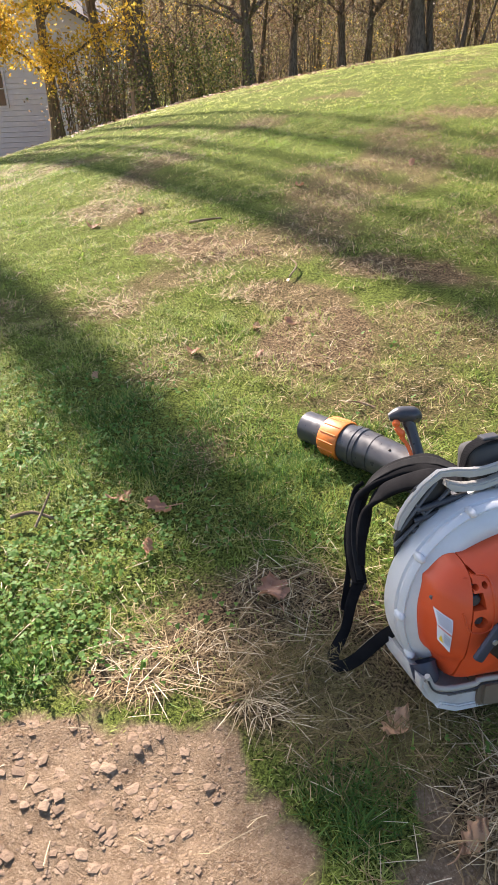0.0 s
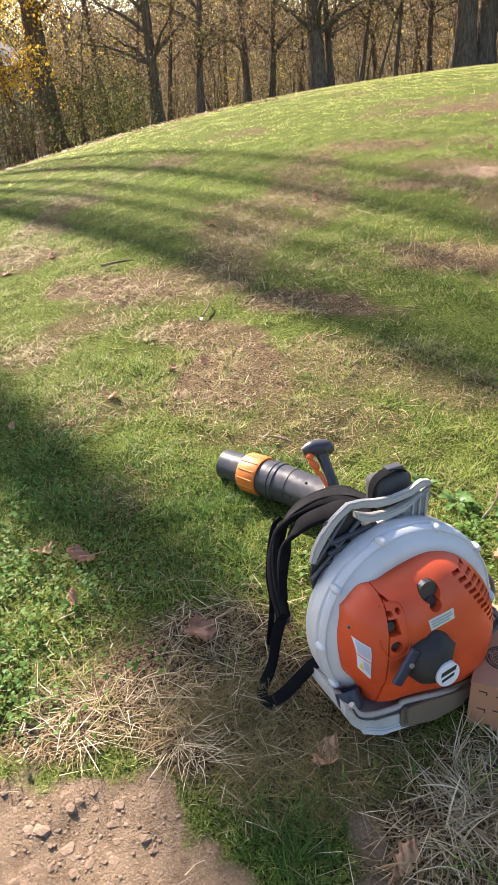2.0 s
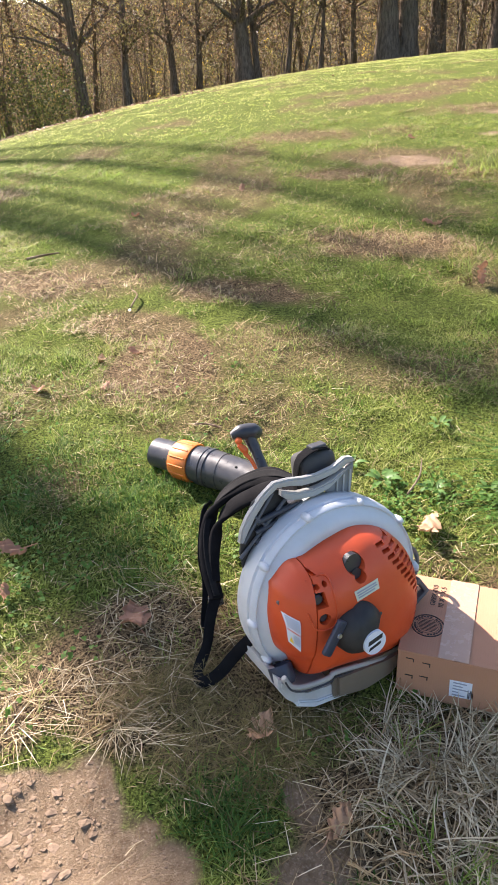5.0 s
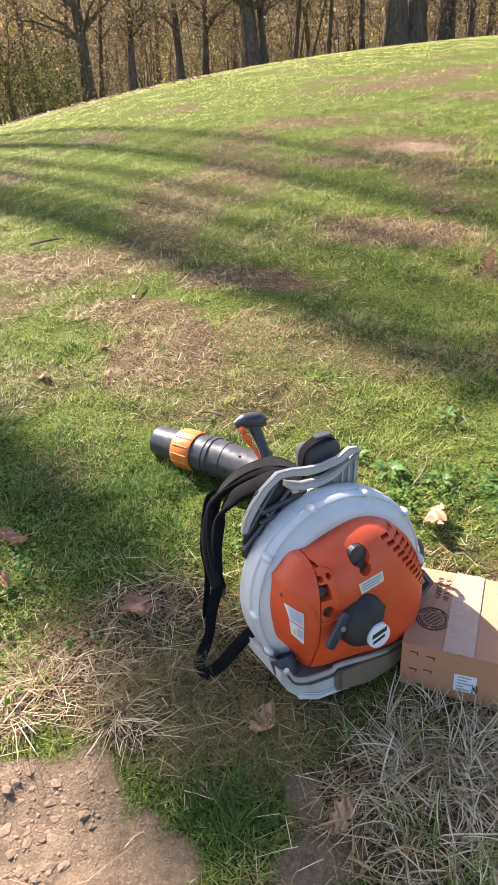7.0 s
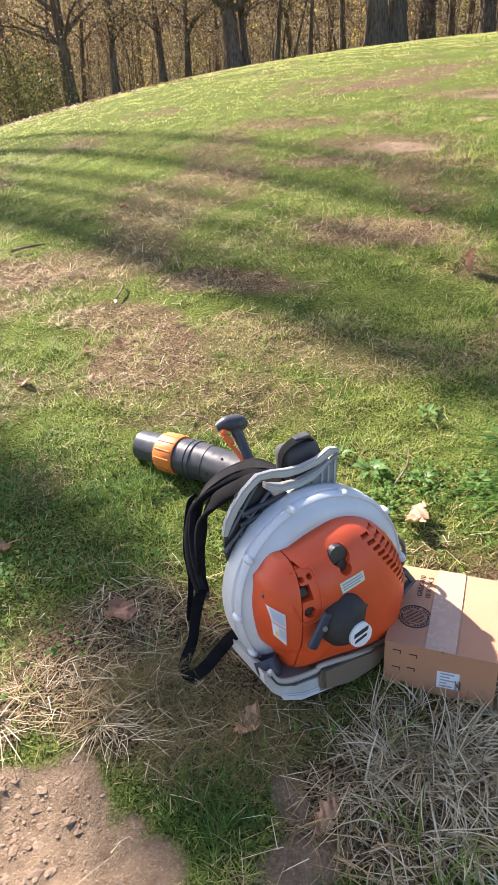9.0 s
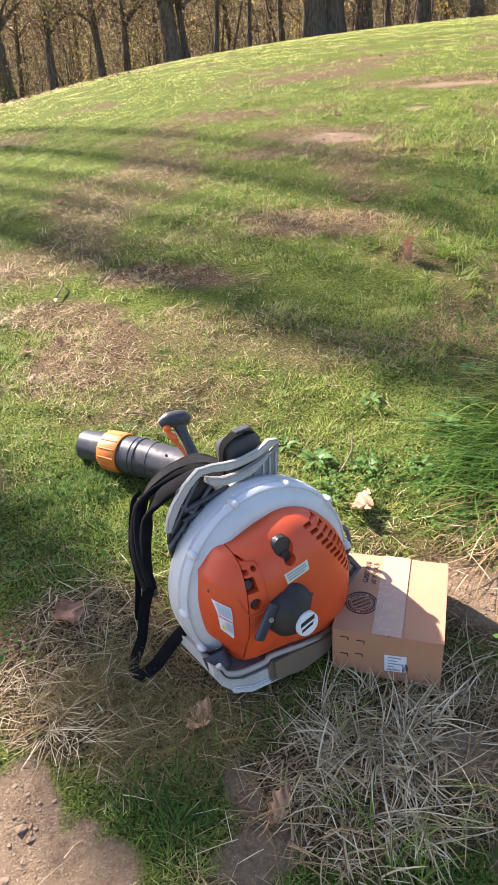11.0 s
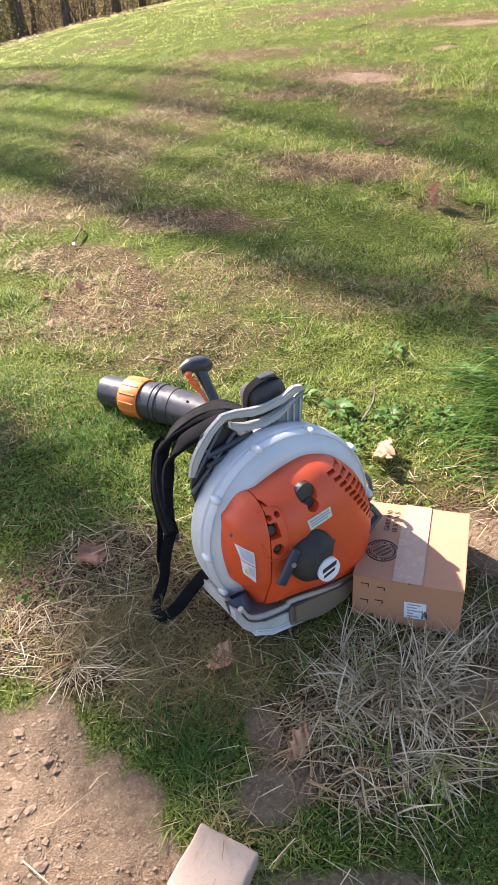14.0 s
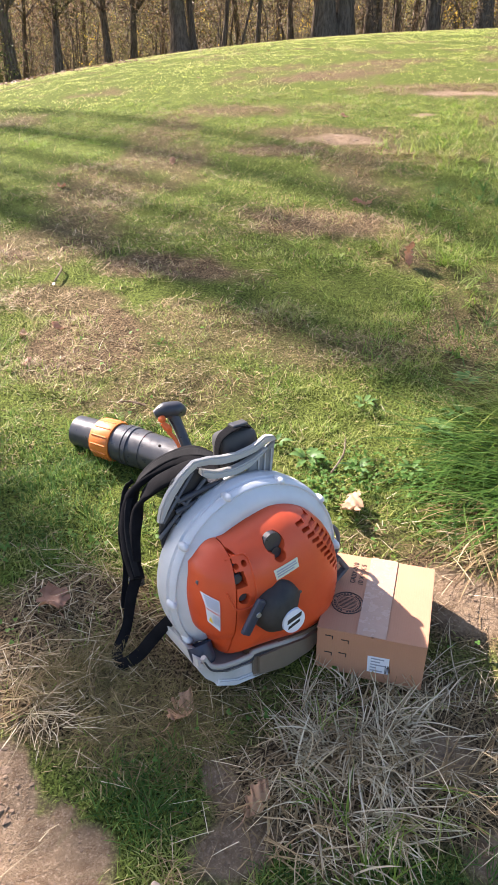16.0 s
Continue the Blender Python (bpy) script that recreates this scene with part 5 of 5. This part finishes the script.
LEAVES = []
for sd, lo, lg, wd, cu in ((1, 4, 0.11, 0.080, 0.7), (2, 4, 0.10, 0.065, 0.7), (3, 5, 0.13, 0.085, 0.6), (4, 4, 0.07, 0.042, 0.5)):
    LEAVES.append(tagged(smooth(part("fallen_leaf", leaf_mesh(sd, lo, lg, wd, cu), DEADLEAF), 60), "curled brown fallen oak leaf lying on the grass", "leaf", "fallen leaves"))
SPOTS = [(0.122, 1.545, 0, 1.0, 20), (0.402, 1.245, 1, 0.95, -30), (0.875, 1.765, 0, 0.85, 150), (1.405, 3.86, 3, 1.7, 80), (-0.345, 1.835, 1, 0.85, -40), (-0.225, 1.80, 3, 1.25, 70), (-0.215, 1.655, 3, 0.7, 10),
         (0.535, 1.045, 3, 1.1, -40), (-0.66, 1.62, 3, 0.6, 30), (-0.30, 2.60, 1, 0.8, 60), (-0.06, 2.58, 3, 0.9, -20), (0.02, 2.82, 3, 1.0, 50), (-0.10, 2.78, 1, 0.7, 0), (-0.62, 2.45, 3, 0.8, 15),
         (-0.10, 4.4, 1, 0.9, 40), (0.50, 4.7, 3, 1.2, 0), (1.10, 1.22, 3, 0.8, 75), (-0.95, 4.2, 3, 1.1, 20), (-1.15, 4.0, 1, 1.0, 80), (1.7, 5.6, 3, 1.2, 30)]
used = set()
for x, y, kind, size, turn in SPOTS:
    m = pose(x, y, float(height(x, y)) + (0.022 if y < 1.9 else 0.012), rg.uniform(-14, 14), rg.uniform(-14, 14), turn)
    ob = LEAVES[kind] if kind not in used else copy_thing(LEAVES[kind], m)
    used.add(kind)
    ob.matrix_basis = m @ Matrix.Scale(size * (1.0 if y < 1.9 else 0.8), 4)
# one oak leaf caught upright in the grass
ob = copy_thing(LEAVES[2], pose(0, 0, 0))
ob.matrix_basis = pose(1.43, 3.14, float(height(1.43, 3.14)) + 0.055, 78, 8, 25) @ Matrix.Scale(0.75, 4)
tagged(ob, "reddish brown oak leaf standing upright in the grass")


def stick(pts, r, label, material=TWIG):
    pts = [(x, y, float(height(x, y)) + z) for x, y, z in pts]
    tagged(smooth(part("twig", tube(pts, [r, r * 0.9, r * 0.6], 7, 14), material), 60), label, "twig", "twigs")


stick([(-0.62, 1.735, 0.028), (-0.56, 1.745, 0.034), (-0.50, 1.745, 0.03)], 0.006, "short pale stick lying in the clover")
stick([(-0.535, 1.70, 0.03), (-0.525, 1.75, 0.06), (-0.52, 1.79, 0.075)], 0.004, "pale stalk standing in the clover")
stick([(-0.02, 3.18, 0.02), (0.0, 3.26, 0.026), (-0.03, 3.34, 0.018)], 0.004, "bent pale twig on the bare patch")
stick([(0.34, 2.22, 0.05), (0.30, 2.235, 0.06), (0.26, 2.245, 0.05)], 0.004, "thin pale twig behind the blower nozzle")
stick([(-0.60, 3.88, 0.02), (-0.52, 3.90, 0.03), (-0.45, 3.94, 0.02)], 0.007, "short grey stick on the lawn")
stick([(0.84, 1.86, 0.05), (0.88, 1.90, 0.08), (0.90, 1.96, 0.09)], 0.003, "pale curled stalk among the weeds")


def paver():
    bm = box_bm(0, 0, 0.0, 0.116, 0.20, 0.062, 0.006, 3)
    bmesh.ops.subdivide_edges(bm, edges=[e for e in bm.edges if e.calc_length() > 0.03], cuts=9, use_grid_fill=True)
    for v in bm.verts:
        v.co += Vector((noise.noise(v.co * 55), noise.noise(v.co * 55 + Vector((9, 0, 0))), noise.noise(v.co * 55 + Vector((0, 7, 0))))) * 0.0018
    ob = tagged(smooth(part("paving_stone", bm, PAVER), 45), "pale tan concrete paving stone half sunk in dirt", "paving stone")
    ob.matrix_world = pose(0.335, 0.815, float(height(0.37, 0.87)) + 0.006, 1, 3, -33)


paver()


def scattered_stones(name, count, region, size, seed, label, sink=0.60):
    r = np.random.RandomState(seed)
    V, T, base = [], [], 0
    bm = bmesh.new()
    bmesh.ops.create_icosphere(bm, subdivisions=1, radius=1)
    bm.verts.ensure_lookup_table()
    unit = np.array([v.co[:] for v in bm.verts])
    tri = np.array([[v.index for v in f.verts] for f in bm.faces])
    bm.free()
    done = 0
    while done < count:
        x, y = r.uniform(*region[0]), r.uniform(*region[1])
        if bareness(np.array([x]), np.array([y]))[0] < 0.6:
            continue
        if name == "pebbles" and x > -0.02 + 0.12 * r.rand():
            continue
        s = size[0] + (size[1] - size[0]) * r.rand() ** 2.0
        p = unit * (1 + r.normal(0, 0.16, unit.shape)) * s * np.array([r.uniform(0.8, 1.5), r.uniform(0.7, 1.1), r.uniform(0.25, 0.45)])
        p = np.sign(p) * np.minimum(np.abs(p), s * np.array([1.0, 0.8, 0.3]))
        a = r.uniform(0, 6.3)
        p = np.stack([p[:, 0] * math.cos(a) - p[:, 1] * math.sin(a), p[:, 0] * math.sin(a) + p[:, 1] * math.cos(a), p[:, 2]], -1)
        V.append(p + [x, y, float(height(x, y)) + s * (0.45 - sink)])
        T.append(tri + base)
        base += len(unit)
        done += 1
    tagged(array_mesh(name, np.concatenate(V), np.concatenate(T), PEBBLE), label, "stones", kind="stuff")


scattered_stones("pebbles", 1000, ((-0.75, 0.1), (0.55, 1.24)), (0.004, 0.019), 5, "dusty brown pebbles in the bare dirt")
scattered_stones("grit", 3200, ((-0.75, 1.4), (0.45, 1.6)), (0.0015, 0.005), 6, "fine grit on the bare dirt", 0.3)
scattered_stones("hill_stones", 7, ((1.3, 2.2), (4.7, 5.8)), (0.02, 0.05), 8, "pale stones on the worn patch of the hill")


# ---------------------------------------------------------------- grass
def blades(x, y, h, w, lean, az, droop=0.6, lift=0.0, segs=2, curl=0.0):
    """Corners and triangles of curved, pointed blades."""
    n = len(x)
    z = height(x, y) - 0.004 + lift
    d = np.stack([np.cos(az), np.sin(az)], -1)
    s = np.stack([-np.sin(az), np.cos(az)], -1)
    levels = np.linspace(0, 1, segs + 1)
    V = []
    for f in levels:
        out = h * (np.sin(lean) * f + droop * np.sin(lean) * f * f * 0.5)
        up = h * (np.cos(lean) * f - droop * 0.35 * f * f * np.sin(lean))
        way = h * curl * f * f
        c = np.stack([x + d[:, 0] * out + s[:, 0] * way, y + d[:, 1] * out + s[:, 1] * way, z + np.maximum(up, 0.0 * h)], -1)
        if f == 1:
            V.append(c[:, None])
        else:
            k = (w * (1 - 0.45 * f) / 2)[:, None]
            a, b = c.copy(), c.copy()
            a[:, :2] -= s * k
            b[:, :2] += s * k
            V.append(np.stack([a, b], 1))
    V = np.concatenate(V, 1)
    m = V.shape[1]
    tri = []
    for i in range(segs - 1):
        tri += [[2 * i, 2 * i + 1, 2 * i + 3], [2 * i, 2 * i + 3, 2 * i + 2]]
    tri.append([2 * segs - 2, 2 * segs - 1, 2 * segs])
    T = (np.arange(n)[:, None, None] * m + np.array(tri)[None]).reshape(-1, 3)
    return V.reshape(-1, 3), T


def in_view(x, y, pad=1.0):
    """The stretch of lawn before the path, widened."""
    return (x > -0.55 * y - pad) & (x < 0.78 * y + pad)


def sown(n, xr, yr, keep, r):
    """Random places in a rectangle, kept with the chance that keep(x, y) gives; clear of the things that stand there."""
    x, y = r.uniform(*xr, n), r.uniform(*yr, n)
    seen = in_view(x, y)
    x, y = x[seen], y[seen]
    ok = r.rand(len(x)) < keep(x, y)
    bx, by = (x - 0.70) * math.cos(radians(22)) - (y - 1.33) * math.sin(radians(22)), (x - 0.70) * math.sin(radians(22)) + (y - 1.33) * math.cos(radians(22))
    ok &= ~((bx > -0.004) & (bx < 0.233) & (by > -0.004) & (by < 0.258))
    ok &= ~((np.abs(x - 0.59) < 0.16) & (np.abs(y - 1.42) < 0.10))
    return x[ok], y[ok]


def turf(name, n, xr, yr, keep, hh, ww, leans, material, label, seed, droop=0.6, segs=2, lift=0.0, gap=0.13):
    r = np.random.RandomState(seed)
    x, y = sown(n, xr, yr, lambda a, b: keep(a, b) * np.clip(value_noise(a + 12, b + 21, gap, 3) * 3.2 - 0.85, 0.12, 1), r)
    m = len(x)
    clump = 0.25 + 1.5 * value_noise(x + 40, y + 11, 0.075, 2) ** 1.4
    V, T = blades(x, y, r.uniform(*hh, m) * clump, r.uniform(*ww, m), np.radians(r.uniform(*leans, m)), r.uniform(0, 2 * math.pi, m), droop, lift, segs)
    tagged(array_mesh(name, V, T, material), label, "grass", kind="stuff")


green = lambda x, y: np.clip(1 - bareness(x, y) * 1.6, 0, 1) * (1 - 0.9 * blob(x, y, 0.34, 1.08, 0.095, 0.085)) * np.clip(1.05 - dryness(x, y) * 1.0, 0.10, 1)
parched = lambda x, y: np.clip(1 - bareness(x, y) * 1.25, 0.02, 1) * np.clip(0.10 + dryness(x, y) * 1.1, 0, 1)
lush_at = lambda x, y: np.maximum.reduce([blob(x, y, 0.17, 1.97, 0.25, 0.23), blob(x, y, 0.34, 1.08, 0.085, 0.075), blob(x, y, 0.58, 0.90, 0.05, 0.05), blob(x, y, 0.80, 0.87, 0.13, 0.07), blob(x, y, -0.42, 2.1, 0.35, 0.25) * 0.7, blob(x, y, -0.5, 1.28, 0.14, 0.07) * 0.8])

turf("lawn_grass", 440000, (-1.9, 2.4), (0.55, 2.9), green, (0.012, 0.042), (0.0015, 0.0036), (20, 88), GREEN, "short green lawn grass", 1)
turf("lawn_grass_beyond", 900000, (-4.2, 5.8), (2.9, 6.6), green, (0.012, 0.036), (0.0022, 0.0048), (20, 85), GREEN, "short green lawn grass further up", 2, segs=1, gap=0.2)
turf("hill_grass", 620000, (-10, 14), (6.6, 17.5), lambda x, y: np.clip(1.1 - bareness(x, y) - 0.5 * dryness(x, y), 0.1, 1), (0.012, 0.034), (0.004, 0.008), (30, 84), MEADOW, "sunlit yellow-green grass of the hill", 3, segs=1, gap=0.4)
turf("lush_grass", 90000, (-0.9, 1.0), (0.75, 2.4), lush_at, (0.022, 0.062), (0.0014, 0.0030), (8, 62), LUSH, "lush bright green grass clumps", 4, 0.9, 3)
turf("dry_thatch", 110000, (-1.9, 2.4), (0.55, 2.9), parched, (0.02, 0.062), (0.0010, 0.0024), (50, 92), STRAW, "matted dry straw on the ground", 5, 0.35, 3, 0.006)
turf("dry_thatch_beyond", 230000, (-4.2, 5.8), (2.9, 6.6), parched, (0.025, 0.06), (0.002, 0.0038), (50, 90), STRAW, "matted dry straw further up the lawn", 6, 0.4, 2, 0.006, 0.2)
turf("dry_hill_grass", 110000, (-10, 14), (6.6, 17.5), lambda x, y: np.maximum(np.clip(value_noise(x, y, 1.3, 3) * 2.2 - 0.75, 0, 1), dryness(x, y)), (0.02, 0.05), (0.004, 0.008), (30, 85), STRAW, "dry tan grass of the hill", 7, gap=0.4)
turf("loose_straw", 3000, (-0.6, 1.5), (0.6, 1.75), lambda x, y: np.clip(0.15 + dryness(x, y), 0, 1) * np.clip(1.15 - bareness(x, y), 0, 1), (0.04, 0.11), (0.0012, 0.0024), (66, 93), PALE_STRAW, "long bleached straw lying loose", 8, 0.25, 4, 0.012)
turf("mown_straw", 14000, (-2.6, 3.6), (1.5, 5.2), lambda x, y: np.clip(0.12 + 0.8 * dryness(x, y), 0, 1) * np.clip(1.1 - bareness(x, y), 0, 1), (0.025, 0.055), (0.0010, 0.0022), (62, 92), PALE_STRAW, "pale mown stalks scattered over the lawn", 9, 0.25, 3, 0.012, 0.2)
turf("fine_tangle", 16000, (0.05, 0.62), (1.08, 1.5), lambda x, y: np.clip(1.1 - bareness(x, y), 0, 1) * blob(x, y, 0.34, 1.30, 0.24, 0.14), (0.03, 0.07), (0.0008, 0.0015), (35, 90), TANGLE, "thin olive runners tangled over dark soil", 10, 1.2, 4, 0.004)


def tuft(name, cx, cy, n, radius, long, wide, material, label, seed, out=(25, 85), droop=0.8, toward=None, spread=3.14):
    """A clump of long blades that falls outwards, or all one way."""
    r = np.random.RandomState(seed)
    a, d = r.uniform(0, 2 * math.pi, n), radius * np.sqrt(r.rand(n))
    root = r.randint(0, max(1, n // 7), n)
    a, d = a[root], d[root] + r.normal(0, 0.008, n)
    x, y = cx + d * np.cos(a), cy + d * np.sin(a)
    az = a + r.normal(0, 1.6, n)[root] + r.normal(0, 0.45, n) if toward is None else toward + r.uniform(-spread, spread, n)
    V, T = blades(x, y, r.uniform(*long, n), r.uniform(*wide, n), np.radians(r.uniform(*out, n)), az, droop, 0.0, 5, r.normal(0, 0.5, n))
    tagged(array_mesh(name, V, T, material), label, "grass tuft", "grass tufts", "stuff")


tuft("dry_grass_tuft", 0.71, 1.05, 340, 0.13, (0.05, 0.13), (0.0016, 0.0048), PALE_STRAW, "bleached dry grass tuft fanned over the ground", 11, (30, 88), 0.7)
tuft("dry_grass_tuft", 0.64, 1.08, 260, 0.16, (0.04, 0.12), (0.0014, 0.004), STRAW, "brown dry grass tangled over the ground", 19, (30, 90), 0.7)
tuft("dry_grass_tuft", 0.77, 1.20, 260, 0.12, (0.04, 0.12), (0.0014, 0.0042), PALE_STRAW, "bleached dry grass tuft before the box", 12, (30, 88), 0.7)
tuft("dry_grass_tuft", 0.84, 1.09, 260, 0.15, (0.04, 0.12), (0.0014, 0.004), STRAW, "brown dry grass before the box", 24, (30, 88), 0.7)
tuft("dry_grass_tuft", 0.62, 1.16, 60, 0.09, (0.05, 0.13), (0.0014, 0.003), PALE_STRAW, "bleached dry grass by the blower's base", 18, (40, 88), 0.6)
tuft("dry_grass_tuft", 0.73, 1.02, 90, 0.15, (0.05, 0.12), (0.0018, 0.0036), GREEN, "green blades inside the dry tuft", 13, (15, 70), 0.7)
tuft("dry_grass_tuft", 0.12, 1.285, 80, 0.05, (0.05, 0.12), (0.0012, 0.0026), PALE_STRAW, "pale splayed straw tuft at the edge of the dirt", 14, (45, 90), 0.4, -1.0, 1.5)
tuft("dry_grass_tuft", 0.08, 1.36, 150, 0.07, (0.05, 0.11), (0.0012, 0.0024), STRAW, "olive straw tuft at the edge of the dirt", 20, (30, 85), 0.8)
tuft("dry_grass_tuft", -0.13, 1.38, 320, 0.12, (0.03, 0.08), (0.0010, 0.0022), STRAW, "sunlit straw tuft at the edge of the dirt", 15, (55, 92), 0.4)
tuft("dry_grass_tuft", 0.95, 1.15, 120, 0.14, (0.07, 0.16), (0.0016, 0.0034), PALE_STRAW, "loose dry stalks beside the box", 16, (40, 88), 0.5)
tuft("dry_grass_tuft", 0.40, 0.93, 70, 0.05, (0.05, 0.09), (0.0012, 0.0024), STRAW, "straw at the paving stone", 17, (40, 85), 0.5)
tuft("long_grass_tuft", 1.42, 1.86, 620, 0.20, (0.16, 0.34), (0.003, 0.0055), LUSH, "long dark green grass leaning over", 21, (40, 82), 0.7, 3.3, 0.6)
tuft("long_grass_tuft", 1.62, 2.05, 420, 0.24, (0.16, 0.34), (0.003, 0.0055), GREEN, "long green grass leaning over", 22, (30, 80), 0.7, 3.4, 0.8)
tuft("long_grass_tuft", 1.30, 1.68, 130, 0.12, (0.10, 0.24), (0.0025, 0.0045), STRAW, "dry stalks under the long grass", 23, (50, 88), 0.6, 3.6, 0.9)
for i, (x, y, n, rad) in enumerate(((1.75, 3.0, 420, 0.32), (2.1, 3.7, 520, 0.42), (2.4, 4.5, 600, 0.5), (2.9, 5.2, 600, 0.6), (1.6, 2.45, 320, 0.28), (2.3, 3.0, 420, 0.4), (3.4, 4.7, 500, 0.6), (3.9, 6.2, 500, 0.7), (1.95, 4.75, 260, 0.28), (1.5, 3.3, 160, 0.2), (2.9, 3.9, 420, 0.5))):
    tuft("rough_grass", x, y, n, rad, (0.05, 0.11), (0.0025, 0.005), (GREEN, LUSH, GREEN)[i % 3], "rough uncut grass beside the lawn", 30 + i, (15, 75), 0.7)
for i, (x, y, n, rad) in enumerate(((1.25, 3.62, 260, 0.35), (1.55, 3.35, 160, 0.18), (1.5, 4.6, 220, 0.3), (1.75, 2.6, 120, 0.12))):
    tuft("dry_grass_tuft", x, y, n, rad, (0.03, 0.075), (0.0018, 0.0036), STRAW, "brown dry grass tuft on the lawn", 50 + i, (15, 75), 0.6)


def clover(name, n, keep, seed):
    """Three-leaved clover, each leaflet a small cupped disc."""
    r = np.random.RandomState(seed)
    x, y = sown(n, (-1.6, 1.6), (1.1, 2.7), lambda a, b: keep(a, b) * np.clip(1 - bareness(a, b) * 1.8, 0, 1), r)
    V, T, base = [], [], 0
    ang = np.linspace(0, 2 * math.pi, 6, endpoint=False)
    m = len(x)
    z = height(x, y) + r.uniform(0.008, 0.036, m)
    s, turn = r.uniform(0.0022, 0.0042, m), r.uniform(0, 6.3, m)
    tx, ty = r.normal(0, 0.35, m), r.normal(0, 0.35, m)
    for leaflet in range(3):
        a = turn + leaflet * 2.094
        cx, cy = x + np.cos(a) * s * 0.95, y + np.sin(a) * s * 0.95
        px = cx[:, None] + s[:, None] * np.cos(ang)[None]
        py = cy[:, None] + s[:, None] * np.sin(ang)[None]
        pz = z[:, None] + tx[:, None] * (px - x[:, None]) + ty[:, None] * (py - y[:, None]) + 0.002
        V.append(np.stack([px, py, pz], -1).reshape(-1, 3))
        T.append((np.arange(m)[:, None, None] * 6 + np.array([[0, 1, 2], [0, 2, 3], [0, 3, 4], [0, 4, 5]])[None]).reshape(-1, 3) + base)
        base += m * 6
    tagged(array_mesh(name, np.concatenate(V), np.concatenate(T), CLOVER), "dense green clover and ground ivy", "clover", kind="stuff")


clover("clover", 40000, lambda x, y: np.clip(value_noise(x + 22, y + 4, 0.14, 3) * 4.0 - 1.5, 0.05, 1) * np.maximum.reduce([blob(x, y, -0.55, 1.62, 0.42, 0.42), blob(x, y, -0.85, 2.0, 0.5, 0.5) * 0.8, blob(x, y, 0.9, 1.82, 0.26, 0.16) * 0.8]), 61)
clover("scattered_clover", 9000, lambda x, y: np.clip(value_noise(x + 70, y, 0.4, 2) * 2.4 - 1.1, 0, 0.6) * np.clip(1 - dryness(x, y), 0, 1), 62)


def weed(x, y, n, size, seed):
    """A rosette of broad leaves."""
    r = np.random.RandomState(seed)
    th = tagged(new("weed"), "broad-leaved green weed growing in the lawn", "weed", "weeds")
    th.location = (x, y, float(height(x, y)))
    for i in range(n):
        a = 2 * math.pi * i / n + r.normal(0, 0.3)
        ln, wd, rise = size * r.uniform(0.7, 1.2), size * r.uniform(0.32, 0.5), r.uniform(0.25, 0.9)
        bm = bmesh.new()
        rows = []
        for k in range(7):
            f = k / 6
            w = wd / 2 * math.sin(math.pi * (0.06 + 0.94 * f) ** 0.8) + 0.001
            rows.append([bm.verts.new((0.012 + ln * f, u * w, ln * (rise * f - 0.75 * rise * f * f) + abs(u) * w * 0.35 + 0.012)) for u in (-1, 0, 1)])
        for p, q in zip(rows, rows[1:]):
            for j in (0, 1):
                bm.faces.new((p[j], p[j + 1], q[j + 1], q[j]))
        bmesh.ops.rotate(bm, verts=bm.verts[:], cent=(0, 0, 0), matrix=Matrix.Rotation(a, 3, "Z"))
        smooth(part("leaf", bm, WEED, th), 80)


for i, (x, y, n, s) in enumerate(((0.80, 1.99, 8, 0.065), (0.93, 1.93, 7, 0.05), (1.20, 2.06, 9, 0.075), (1.30, 2.13, 7, 0.06), (1.02, 2.22, 6, 0.045), (0.72, 2.07, 6, 0.045), (1.08, 1.90, 7, 0.045), (1.38, 2.30, 7, 0.06), (1.9, 2.75, 8, 0.07))):
    weed(x, y, n, s * 0.75, 70 + i)


def litter(name, n, xr, yr, keep, size, seed, label):
    r = np.random.RandomState(seed)
    x, y = sown(n, xr, yr, keep, r)
    c = np.stack([x, y, height(x, y) + size * 0.5], -1)
    m = len(x)
    p = np.zeros((m, 4, 3))
    a, s = r.uniform(0, 6.3, m), size * r.uniform(0.5, 1.1, m) * np.clip(y / 9, 0.45, 1)
    for j in range(4):
        b = a + j * math.pi / 2
        k = s * (1.0 if j % 2 == 0 else 0.6)
        p[:, j] = c + np.stack([np.cos(b) * k, np.sin(b) * k, s * r.uniform(-0.3, 0.5, m)], -1)
    i = np.arange(m)[:, None] * 4
    tagged(array_mesh(name, p.reshape(-1, 3), np.concatenate([i + [[0, 1, 2]], i + [[0, 2, 3]]]), LITTER), label, "leaves", kind="stuff")


litter("leaf_litter", 900, (-9, 12), (3.0, 16), lambda x, y: np.full(len(x), 0.35) * in_view(x, y), 0.030, 81, "scattered small brown leaves on the lawn")
litter("brow_leaf_litter", 5200, (-7, 1.5), (9.0, 15.5), lambda x, y: np.clip(1 - np.abs(np.hypot(x, y) - 12.3) / 1.5, 0, 1) * (x < 0.2), 0.034, 82, "drift of orange-brown leaves along the brow")
